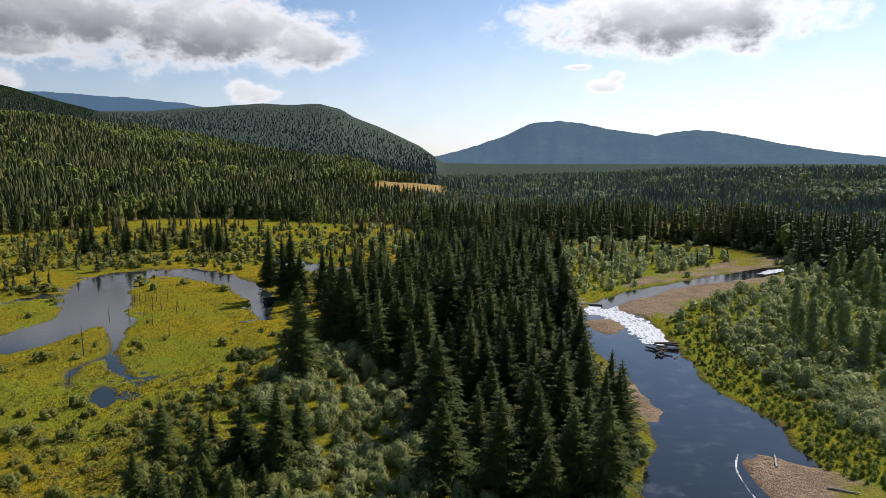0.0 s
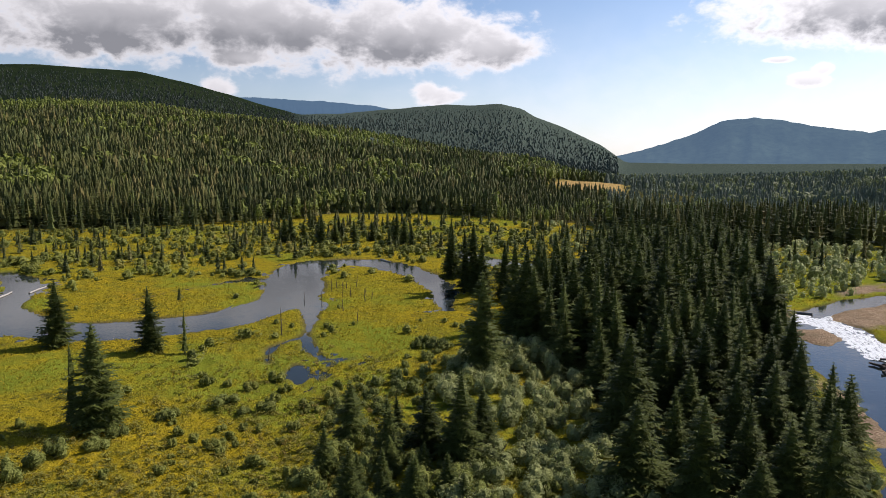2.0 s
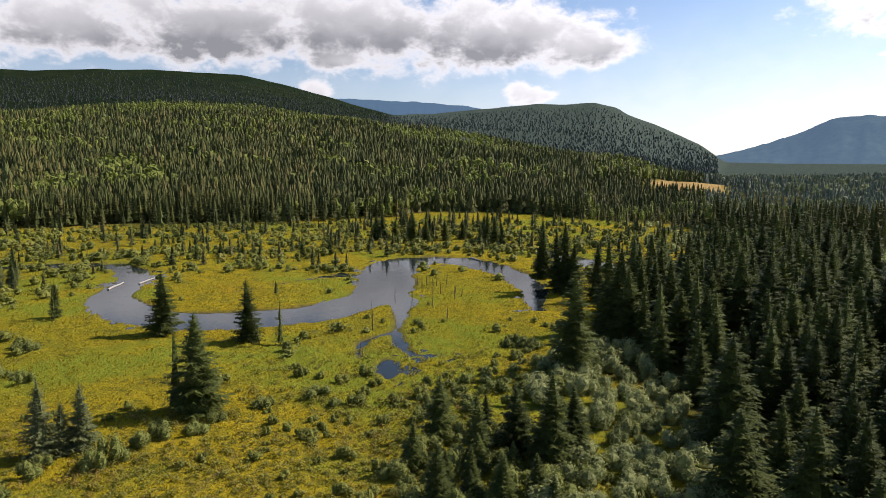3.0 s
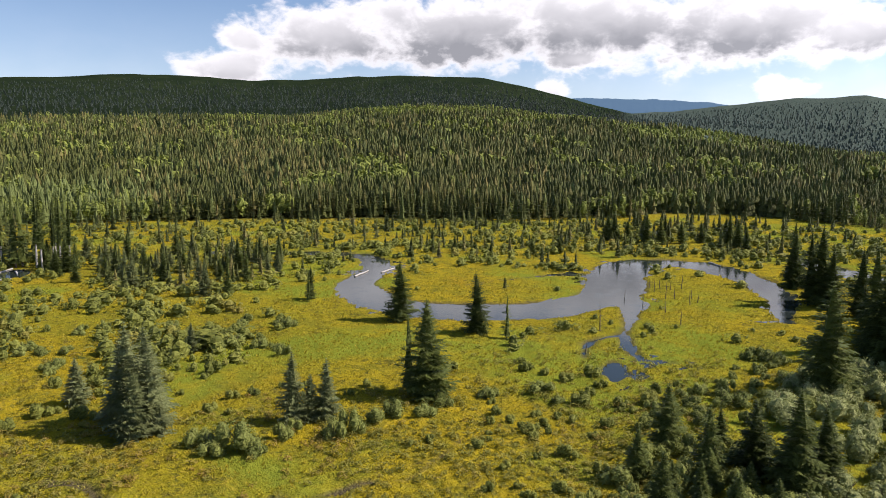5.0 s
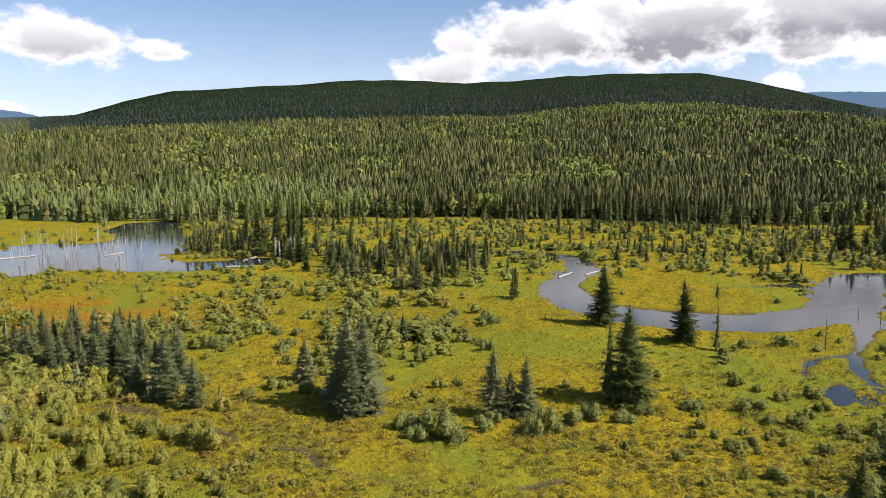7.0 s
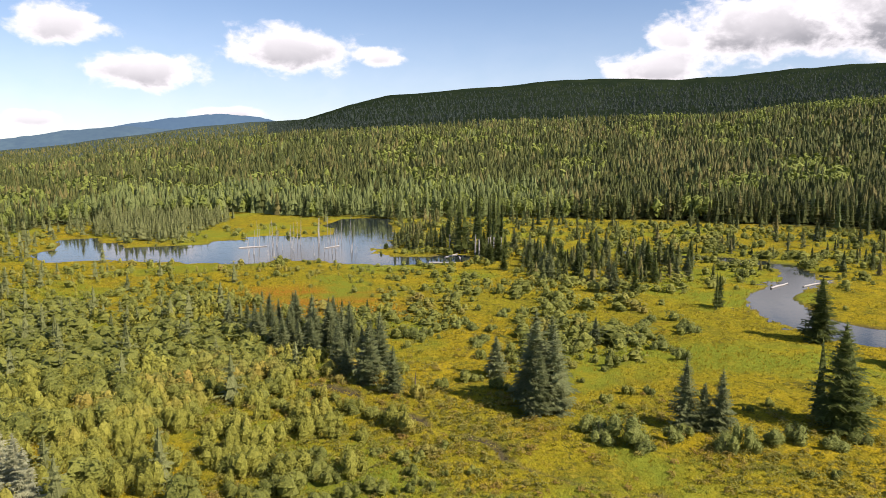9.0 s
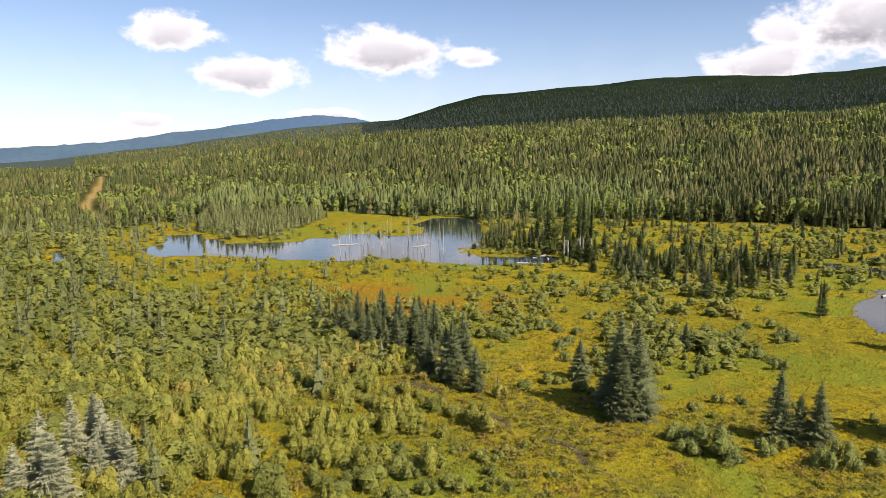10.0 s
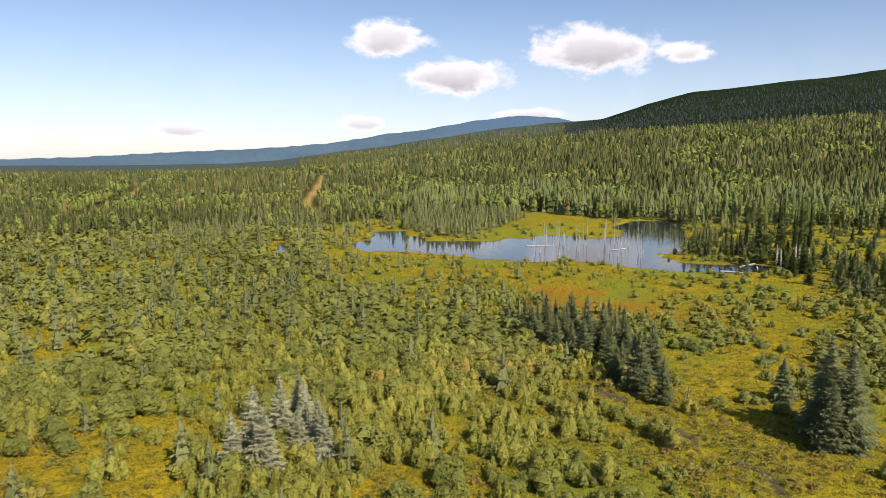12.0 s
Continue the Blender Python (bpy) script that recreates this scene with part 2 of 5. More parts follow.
M_RIVER = water_material("river_water", (0.010, 0.013, 0.014), 1.33, 0.05, 0.9, 0.12)


def foam_material():
    m, n = material("broken_water")
    pos = n.node("ShaderNodeNewGeometry").outputs["Position"]
    st = n.noise(n.node("ShaderNodeMapping", {"Vector": pos, "Rotation": (0, 0, 0.6), "Scale": (1.2, 0.35, 1.0)}).outputs[0], 1.4, 5.0, 0.7, 1.0)
    # the white is foam, brightened to carry the sun's glitter as well
    surface(n, n.mix(n.span(st, 0.36, 0.52), (0.14, 0.15, 0.16), (0.85, 0.87, 0.88)), 0.25, st, 0.8, 0.3, spec=0.6)
    return m


M_FOAM = foam_material()


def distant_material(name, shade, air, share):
    """A far range of hills; kilometres of lit air are mixed in as emission."""
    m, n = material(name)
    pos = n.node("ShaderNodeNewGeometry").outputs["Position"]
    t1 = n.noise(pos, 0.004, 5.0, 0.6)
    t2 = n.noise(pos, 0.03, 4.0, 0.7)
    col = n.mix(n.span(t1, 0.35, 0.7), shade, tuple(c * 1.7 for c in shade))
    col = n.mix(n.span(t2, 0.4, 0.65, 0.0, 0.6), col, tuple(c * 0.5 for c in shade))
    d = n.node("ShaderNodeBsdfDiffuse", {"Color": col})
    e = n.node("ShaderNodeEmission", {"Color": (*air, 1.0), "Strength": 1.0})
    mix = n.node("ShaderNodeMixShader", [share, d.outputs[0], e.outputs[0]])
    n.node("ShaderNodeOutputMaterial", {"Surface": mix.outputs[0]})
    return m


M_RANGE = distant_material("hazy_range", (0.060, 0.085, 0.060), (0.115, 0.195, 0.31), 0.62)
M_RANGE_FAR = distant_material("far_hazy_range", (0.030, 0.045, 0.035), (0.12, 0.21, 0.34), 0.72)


# ---- shapes ----
def link_mesh(name, verts, tris, mat, parent=None, smooth=False, attrs=None):
    verts = np.asarray(verts, np.float32)
    faces = np.asarray(tris, np.int32)
    k = faces.shape[1]
    me = bpy.data.meshes.new(name)
    me.vertices.add(len(verts))
    me.vertices.foreach_set("co", verts.ravel())
    me.loops.add(faces.size)
    me.loops.foreach_set("vertex_index", faces.ravel())
    me.polygons.add(len(faces))
    me.polygons.foreach_set("loop_start", np.arange(0, faces.size, k, dtype=np.int32))
    me.update(calc_edges=True)
    me.polygons.foreach_set("use_smooth", np.full(len(faces), smooth))
    for key, values in (attrs or {}).items():
        a = me.attributes.new(key, "FLOAT", "POINT")
        a.data.foreach_set("value", np.asarray(values, np.float32))
    me.materials.append(mat)
    ob = new(name, me)
    if parent is not None:
        ob.parent = parent
    return ob


def hash01(ix, iy, seed):
    h = (ix.astype(np.int64) * 374761393 + iy.astype(np.int64) * 668265263 + seed * 974634777) & 0xFFFFFFFF
    h = ((h ^ (h >> 13)) * 1274126177) & 0xFFFFFFFF
    return ((h ^ (h >> 16)) & 0xFFFFFF) / float(0xFFFFFF)


def vnoise(x, y, scale, seed=0, octaves=3):
    total, amp, norm = 0.0, 1.0, 0.0
    for o in range(octaves):
        u, v = np.asarray(x) / scale, np.asarray(y) / scale
        iu, iv = np.floor(u), np.floor(v)
        fu, fv = u - iu, v - iv
        fu, fv = fu * fu * (3 - 2 * fu), fv * fv * (3 - 2 * fv)
        a, b = hash01(iu, iv, seed + o), hash01(iu + 1, iv, seed + o)
        c, d = hash01(iu, iv + 1, seed + o), hash01(iu + 1, iv + 1, seed + o)
        total = total + amp * ((a * (1 - fu) + b * fu) * (1 - fv) + (c * (1 - fu) + d * fu) * fv)
        norm += amp
        amp, scale = amp * 0.5, scale * 0.5
    return total / norm


def step(x, lo, hi):
    t = np.clip((np.asarray(x) - lo) / (hi - lo), 0, 1)
    return t * t * (3 - 2 * t)


def polar(x, y):
    return np.degrees(np.arctan2(-np.asarray(x), np.asarray(y))), np.hypot(x, y)


def spline(points, n=10):
    """A smooth line through points (x, y, half width)."""
    p = np.array(points, float)
    p = np.vstack([2 * p[0] - p[1], p, 2 * p[-1] - p[-2]])
    res = []
    for i in range(1, len(p) - 2):
        for t in np.linspace(0, 1, n, endpoint=False):
            res.append(0.5 * (2 * p[i] + (p[i + 1] - p[i - 1]) * t + (2 * p[i - 1] - 5 * p[i] + 4 * p[i + 1] - p[i + 2]) * t * t
                              + (3 * p[i] - p[i - 1] - 3 * p[i + 1] + p[i + 2]) * t ** 3))
    res.append(p[-2])
    return np.array(res)


def gap(lines, x, y):
    """Distance to the edge of the nearest channel, negative inside it."""
    x, y = np.asarray(x, float), np.asarray(y, float)
    best = np.full(x.shape, 1e6)
    for line in lines:
        lo, hi = line[:, :2].min(0) - 45, line[:, :2].max(0) + 45
        sel = (x > lo[0]) & (x < hi[0]) & (y > lo[1]) & (y < hi[1])
        if not sel.any():
            continue
        px, py = x[sel], y[sel]
        b = best[sel]
        for (ax, ay, aw), (bx, by, bw) in zip(line[:-1], line[1:]):
            dx, dy = bx - ax, by - ay
            t = np.clip(((px - ax) * dx + (py - ay) * dy) / max(dx * dx + dy * dy, 1e-6), 0, 1)
            b = np.minimum(b, np.hypot(px - ax - t * dx, py - ay - t * dy) - (aw + t * (bw - aw)))
        best[sel] = b
    return best


def inside(poly, x, y, soft=4.0):
    """1 inside a polygon, falling to 0 over a soft edge."""
    x, y = np.asarray(x, float), np.asarray(y, float)
    hit = np.zeros(x.shape, bool)
    dist = np.full(x.shape, 1e6)
    for (ax, ay), (bx, by) in zip(poly, poly[1:] + poly[:1]):
        cross = ((ay > y) != (by > y)) & (x < (bx - ax) * (y - ay) / ((by - ay) if by != ay else 1e-9) + ax)
        hit ^= cross
        dx, dy = bx - ax, by - ay
        t = np.clip(((x - ax) * dx + (y - ay) * dy) / (dx * dx + dy * dy + 1e-9), 0, 1)
        dist = np.minimum(dist, np.hypot(x - ax - t * dx, y - ay - t * dy))
    return np.where(hit, np.clip(0.5 + dist / soft, 0, 1), np.clip(0.5 - dist / soft, 0, 1))


# ---- the plan: waters, bars and woods (metres; third number: half width) ----
MAIN_STREAM = [
    (-45.5, 180, 1.1), (-48, 188, 1.6), (-51, 200, 2.8), (-57, 214, 3.8), (-67, 231, 5.0), (-80, 246, 6.2), (-94, 255, 7.5), (-105, 252, 8.5),
    (-111, 240, 8.5), (-106, 219, 8.5), (-96, 198, 8.5), (-91, 182, 8), (-92, 168, 8), (-95, 156, 8.4), (-100, 150, 9), (-106, 145, 9.2),
    (-112, 140.5, 9), (-119, 137, 8), (-128, 137, 6), (-140, 141, 6.4), (-155, 150, 5.8), (-165, 164, 4.6), (-174, 178, 4.2),
    (-187, 191, 4), (-204, 199, 3.2), (-216, 195, 2.6), (-228, 190, 2.2), (-241, 177, 2), (-254, 167, 2)]
STREAM = [spline(MAIN_STREAM)] + [spline(l) for l in (
    [(-85, 181, 4.2), (-77, 167, 1.7), (-71.5, 154, 0.9), (-68.3, 144.4, 0.8), (-64.6, 138.2, 0.6), (-60, 131.7, 0.2), (-56.6, 129.6, 0.1), (-51.8, 130.7, 0.1)],
    [(-69, 144.5, 0.6), (-70.7, 139.2, 0.5), (-70.5, 133.7, 0.6), (-69.2, 129.7, 0.1), (-66.3, 124.1, 0.1)],
    [(-60.7, 124.6, 0.3), (-58.7, 121, 1.2), (-56.8, 117.2, 1.2), (-55.5, 115, 0.3)],
    [(-112, 210, 3.0), (-119, 208, 1.6), (-123.6, 198, 0.4), (-127.6, 185, 0.2), (-131, 172, 0.1)])]
# the beaver pond: strokes that lead away from the meadow (near end, far end, half width), then a long-drawn arm
LAKE = [spline([(ax, ay, hw), (bx, by, hw)]) for ax, ay, bx, by, hw in (
    (-306, -53, -320, -58, 3), (-300, -47, -328, -54, 6), (-302, -40, -372, -52, 8), (-303, -31, -345, -38, 7), (-298, -19, -326, -23, 8),
    (-292, -7, -326, -8, 9), (-283, 5, -328, 4, 9), (-278, 18, -340, 16, 10), (-288, 31, -352, 34, 9), (-280, 43, -345, 49, 9),
    (-272, 55, -350, 68, 9), (-310, 70, -356, 78, 10), (-340, 77, -420, 94, 15), (-410, 88, -436, 98, 16))]
LAKE += [spline(l) for l in (
    [(-280, 52, 13), (-266, 62, 11.5), (-259, 74, 11), (-257, 84, 9.5), (-259, 94, 7), (-264, 99, 3)],
    [(-216, -89, 0.6), (-238, -90, 1.4), (-273, -80, 1.2), (-320, -94, 1.5)])]
SIDE_POND = [spline([(-68, 292, 3), (-52, 270, 6), (-42, 262, 5), (-30, 262, 3)]), spline([(-4, 292, 2), (2, 285, 4), (8, 282, 2)])]
RIVER = [spline(l) for l in (
    [(22, 40, 9), (27, 62, 9), (33, 80, 9), (39, 94, 10), (41, 108, 9.5), (41, 124, 7), (41, 140, 8), (41, 155, 9), (42, 172, 9), (44, 186, 8),
     (50, 200, 6), (62, 214, 6), (84, 231, 6.5), (106, 249, 6), (124, 262, 5), (150, 262, 6), (180, 250, 6), (230, 262, 7)],)]
WATERS = STREAM + LAKE + SIDE_POND + RIVER
BARS = [[(37, 66), (37.5, 82), (40, 92), (43, 97), (46, 94), (51, 87), (58, 78), (62, 66)],
        [(46, 190), (52, 202), (69, 222), (92, 236), (116, 247), (120, 236), (112, 231), (86, 214), (69, 201), (57, 179), (50, 184)],
        [(58, 224), (77, 238), (98, 252), (123, 268), (142, 290), (134, 333), (104, 345), (90, 327), (107, 311), (117, 293), (106, 273), (79, 253), (62, 238)],
        [(35, 179), (43, 181), (45, 170), (40, 162), (35, 166)],
        [(31.5, 138), (34, 128), (34.5, 112), (33, 102), (31, 112), (31, 130)],
        [(28, 186), (38, 190), (40, 200), (30, 204)]]
GROVE = [(-27, 137), (-26, 178), (-17, 224), (-4, 279), (24, 290), (38, 250), (33, 195), (27.5, 142), (25, 108), (22, 84), (19, 70), (8, 70),
         (4, 92), (-5, 106), (-14, 122)]
FIELD = [(-79, 745), (-41, 681), (2, 690), (0, 880), (-71, 930)]
CLEARING = [(104, 352), (133, 362), (152, 452), (120, 420)]
RUST = [(-214, 14), (-208, 50), (-168, 50), (-171, 16)]
CREEK = [spline([(-118, 20, 0.5), (-111, 26, 0.8), (-104, 27, 0.4), (-98, 32, 0.5), (-91, 34, 0.3), (-85, 39, 0.5), (-79, 39, 0.3), (-74, 42, 0.5),
                 (-69, 45, 0.3), (-66, 50, 0.4), (-62, 54, 0.5), (-60, 60, 0.3), (-57, 65, 0.5), (-59, 77, 0.3)])]
LOBE = [(-345, 10), (-362, 68), (-400, 70), (-505, 68), (-512, 8), (-400, 2)]      # sedge behind the pond
BARE = [(-242, 474), (-228, 474), (-226, 490), (-246, 492)]
TRACK = [spline([(-400, -258, 2.5), (-470, -275, 3), (-539, -299, 3), (-727, -374, 4), (-1146, -566, 5)]),
         spline([(-452, -104, 1.5), (-572, -150, 2), (-842, -208, 3), (-1065, -262, 3.5)])]

EDGE_AZ = np.array([-60, -34, -28, -22, -16, -8, -3, 0, 3, 8, 11, 16, 22, 30, 38, 47, 55, 63, 70, 77, 82, 86, 94, 102, 106, 115, 140], float)
EDGE_R = np.array([230, 235, 270, 330, 360, 345, 330, 380, 430, 450, 480, 520, 515, 470, 437, 450, 460, 480, 465, 480, 490, 535, 505, 436, 400, 380, 360], float)
FRONT_AZ = np.array([-60, -32, -25, -18, -10, 0, 4, 7.3, 13.4, 21.6, 27.7, 33.8, 39.9, 46, 51, 58, 66, 74, 82.3, 89.7, 94, 98.7, 107, 118, 140], float)
FRONT_EL = np.array([0.1, 0.0, 0.0, -0.2, -0.5, -0.8, -0.5, 0.5, 1.2, 2.8, 3.5, 4.1, 4.6, 4.3, 3.75, 3.55, 3.45, 3.0, 2.4, 1.6, 1.05, 0.35, -0.3, -0.6, -0.6], float)
BACK_AZ = np.array([-60, -4, 0, 1.8, 4.2, 7.1, 7.9, 9.5, 11.5, 14, 18.5, 22, 25, 27.3, 29.7, 33.8, 36.7, 41, 46, 50, 54, 58, 62, 66, 72.6, 75.8,
                    79, 82.3, 86, 89, 92, 95, 98.6, 102.7, 107, 111, 118, 140], float)
BACK_EL = np.array([-0.2, -0.2, -0.1, 1.2, 2.3, 3.5, 4.05, 4.5, 4.42, 4.42, 4.05, 3.65, 3.6, 4.1, 4.85, 5.9, 6.45, 6.6, 6.5, 6.2, 6.05, 6.2,
                    6.25, 5.9, 5.45, 5.1, 4.3, 3.2, 2.95, 2.65, 2.3, 1.8, 1.2, 0.7, 0.1, -0.2, -0.3, -0.3], float)
EYE_Z, R_FRONT, R_BACK = 37.5, 1450.0, 3000.0


def land(x, y):
    """Height of the ground without channels."""
    az, r = polar(x, y)
    edge = np.interp(az, EDGE_AZ, EDGE_R) + 20
    front = np.maximum(EYE_Z + R_FRONT * np.tan(np.radians(np.interp(az, FRONT_AZ, FRONT_EL))) - 16, 0)
    backh = np.maximum(EYE_Z + R_BACK * np.tan(np.radians(np.interp(az, BACK_AZ, BACK_EL))) - 6, 4)
    t = np.clip((r - edge) / (R_FRONT - edge), 0, 1)
    h = front * (0.75 * t + 0.25 * t * t * (3 - 2 * t))
    t2 = np.clip((r - R_FRONT) / (R_BACK - R_FRONT), 0, 1)
    h = np.where(r > R_FRONT, front + (backh - front) * t2 ** 1.7 - 30 * np.sin(np.pi * np.clip(t2 * 2.2, 0, 1)) * step(front, 20, 80), h)
    h = np.where(r > R_BACK, backh - (r - R_BACK) * 0.06, h)
    rough = (vnoise(x, y, 180, 3) - 0.5) * 14 * step(r, 600, 1400) + (vnoise(x, y, 26, 5) - 0.5) * 0.9 * step(r, 60, 120)
    rough = rough * (0.2 + 0.8 * step(front + backh * 0.3, 5, 60))
    hummocks = np.abs(vnoise(x, y, 3.4, 9, 2) - 0.5) * 1.3 * step(400 - r, 0, 150)
    return np.maximum(h, 0) + 15 * inside(FIELD, x, y, 200) + rough + (vnoise(x, y, 5, 7, 2) - 0.5) * 0.35 + hummocks - 0.2


def bars(x, y):
    g = np.zeros(np.shape(x))
    for b in BARS:
        g = np.maximum(g, inside(b, x, y, 3.0))
    return g


def height(x, y, masks=False):
    x, y = np.asarray(x, float), np.asarray(y, float)
    wob = (vnoise(x, y, 7, 11) - 0.5) * 4.0
    d = gap(WATERS, x, y) + wob * step(gap(RIVER, x, y), -40, 3) * 0.7
    dc = gap(CREEK, x, y) + (vnoise(x, y, 4.5, 13) - 0.35) * 2.4
    bar = np.clip(bars(x + wob, y - wob * 0.8) + (vnoise(x, y, 3.5, 19) - 0.5) * 0.5, 0, 1) * (bars(x, y) > 0.01)
    z = land(x, y)
    z = z * step(d, -1, 6) + (1 - step(d, -1, 6)) * np.minimum(z, 0.1)
    z = z - 1.1 * (1 - step(d, -2.0, 1.0)) - 0.45 * (1 - step(dc, -0.5, 0.7))
    z = np.where(bar > 0.02, z * (1 - bar) + bar * (-0.08 + 0.25 * vnoise(x, y, 6, 17)), z)
    return (z, d, dc, bar) if masks else z


WATER_Z = -0.28


# ---- the ground, one sheet to the horizon ----
def build_ground():
    az = np.concatenate([np.arange(-42, 138, 0.36), np.arange(138, 318, 4.0)])
    dep = np.arange(37.0, 1.0, -0.13)
    r = np.concatenate([[0.01, 10, 20, 30, 40, 47], 39.0 / np.tan(np.radians(dep)), np.linspace(2300, 4950, 26)])
    A, R = np.meshgrid(np.radians(az), r)
    x, y = -np.sin(A) * R, np.cos(A) * R
    z, d, dc, bar = height(x, y, True)
    azd, rr = polar(x, y)
    edge = np.interp(azd, EDGE_AZ, EDGE_R)
    wood = np.maximum(step(rr, edge - 10, edge + 30), inside(GROVE, x, y, 10) * 0.9)
    hay = np.maximum(inside(FIELD, x, y, 15), inside(BARE, x, y, 8))
    clear = inside(CLEARING, x, y, 10)
    track = 1 - step(gap(TRACK, x, y), 0, 3)
    wood = wood * (1 - hay) * (1 - clear) * (1 - track)
    attrs = {
        "wood": wood, "hay": np.maximum(hay, track * 0.9), "rust": inside(RUST, x, y, 14) * step(vnoise(x, y, 9, 23), 0.15, 0.5),
        "lush": np.maximum(np.maximum(step(vnoise(x, y, 22, 29), 0.5, 0.72), step(-azd, 8, 14) * step(330 - rr, 0, 60)), clear) * (1 - wood),
        # sunlit: sectors by azimuth where far ground is coloured as lit and hazy
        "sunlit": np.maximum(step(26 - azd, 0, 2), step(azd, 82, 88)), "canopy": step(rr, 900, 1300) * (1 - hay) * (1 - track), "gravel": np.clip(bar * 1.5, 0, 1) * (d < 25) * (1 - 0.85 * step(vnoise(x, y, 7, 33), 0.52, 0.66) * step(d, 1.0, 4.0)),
        "mud": np.clip((1 - step(d, -0.6, 1.6)) * (1 - np.clip(bar * 2, 0, 1)) + (1 - step(dc, -0.2, 0.9)), 0, 1)}
    nr, na = A.shape
    verts = np.stack([x, y, z], -1).reshape(-1, 3)
    idx = np.arange(nr * na).reshape(nr, na)
    nxt = np.roll(idx, -1, 1)
    quads = np.stack([idx[:-1], nxt[:-1], nxt[1:], idx[1:]], -1).reshape(-1, 4)
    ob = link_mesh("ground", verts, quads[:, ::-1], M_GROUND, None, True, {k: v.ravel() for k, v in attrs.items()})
    return tagged(ob, "wide valley floor of yellow-green sedge rising to wooded hills", "ground", "", "structure")


build_ground()


def build_water(name, lines, mat, label, cell=3.0, z=WATER_Z):
    pts = np.vstack(lines)
    lo, hi = pts[:, :2].min(0) - 20, pts[:, :2].max(0) + 20
    nx, ny = int((hi[0] - lo[0]) / cell) + 1, int((hi[1] - lo[1]) / cell) + 1
    gx, gy = np.meshgrid(lo[0] + np.arange(nx + 1) * cell, lo[1] + np.arange(ny + 1) * cell)
    near = gap(lines, gx + cell / 2, gy + cell / 2)[:-1, :-1] < 4.5
    idx = np.arange(gx.size).reshape(gx.shape)
    q = np.stack([idx[:-1, :-1], idx[:-1, 1:], idx[1:, 1:], idx[1:, :-1]], -1)[near]
    used, inv = np.unique(q, return_inverse=True)
    v = np.stack([gx.ravel()[used], gy.ravel()[used], np.full(len(used), z)], -1)
    return tagged(link_mesh(name, v, inv.reshape(-1, 4), mat), label, "water", "", "structure")


build_water("stream_water", STREAM, M_WATER, "still dark winding stream with drowned weeds along its shallows")
build_water("lake_water", LAKE, M_WATER, "calm beaver pond mirroring sky and dead trees")
build_water("side_pond_water", SIDE_POND, M_WATER, "small bright pond among reeds and spruces", z=WATER_Z - 0.01)
build_water("river_water", RIVER, M_RIVER, "shallow clear river running between gravel bars")


# ---- far ranges behind the valley ----
def build_range(name, profile, radius, depth, mat, label):
    pa, pe = np.array(sorted(profile), float).T
    az = np.linspace(pa[0], pa[-1], 300)
    el = np.interp(az, pa, pe) + (vnoise(az * 10, az * 0, 6, 31) - 0.5) * 0.12
    top = EYE_Z + radius * np.tan(np.radians(el))
    rows = []
    shape = np.array([(-1.0, 0.0), (-0.7, 0.22), (-0.4, 0.52), (-0.15, 0.86), (0.0, 1.0), (0.25, 0.85), (0.5, 0.3)])
    for s in np.linspace(0, 1, 34):
        dr = np.interp(s, np.linspace(0, 1, 7), shape[:, 0]) * depth
        f = np.interp(s, np.linspace(0, 1, 7), shape[:, 1])
        ravine = (vnoise(az * 14 + s * 9, az * 0 + s * 60, 11, 37, 4) - 0.5) * depth * 0.12 * (1 - f) * step(s, 0, 0.15)
        rad = radius + dr + ravine
        zz = -20 + (top + 20) * f + (vnoise(az * 30, az * 0 + s * 90, 8, 39) - 0.5) * 26 * f * (1 - f)
        rows.append(np.stack([-np.sin(np.radians(az)) * rad, np.cos(np.radians(az)) * rad, zz + np.zeros_like(az)], -1))
    v = np.array(rows)
    idx = np.arange(v.shape[0] * v.shape[1]).reshape(v.shape[:2])
    q = np.stack([idx[:-1, :-1], idx[:-1, 1:], idx[1:, 1:], idx[1:, :-1]], -1).reshape(-1, 4)
    return tagged(link_mesh(name, v.reshape(-1, 3), q, mat, None, True), label, "mountain", "", "structure")


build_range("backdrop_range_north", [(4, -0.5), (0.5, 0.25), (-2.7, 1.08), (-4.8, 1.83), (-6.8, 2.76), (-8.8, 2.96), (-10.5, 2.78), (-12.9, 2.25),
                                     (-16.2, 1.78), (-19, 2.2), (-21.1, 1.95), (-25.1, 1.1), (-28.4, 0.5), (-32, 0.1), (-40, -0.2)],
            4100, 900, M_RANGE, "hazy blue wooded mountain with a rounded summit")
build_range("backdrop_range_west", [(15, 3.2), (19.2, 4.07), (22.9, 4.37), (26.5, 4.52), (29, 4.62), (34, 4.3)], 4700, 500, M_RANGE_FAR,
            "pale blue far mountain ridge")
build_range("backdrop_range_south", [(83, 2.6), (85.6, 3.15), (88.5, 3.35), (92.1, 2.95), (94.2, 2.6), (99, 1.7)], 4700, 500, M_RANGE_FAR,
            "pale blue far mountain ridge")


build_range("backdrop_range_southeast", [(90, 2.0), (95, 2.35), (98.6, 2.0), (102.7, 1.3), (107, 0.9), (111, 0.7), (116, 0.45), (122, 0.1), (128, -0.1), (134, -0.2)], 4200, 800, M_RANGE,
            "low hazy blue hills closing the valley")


# ---- plants ----
rng = np.random.default_rng(7)


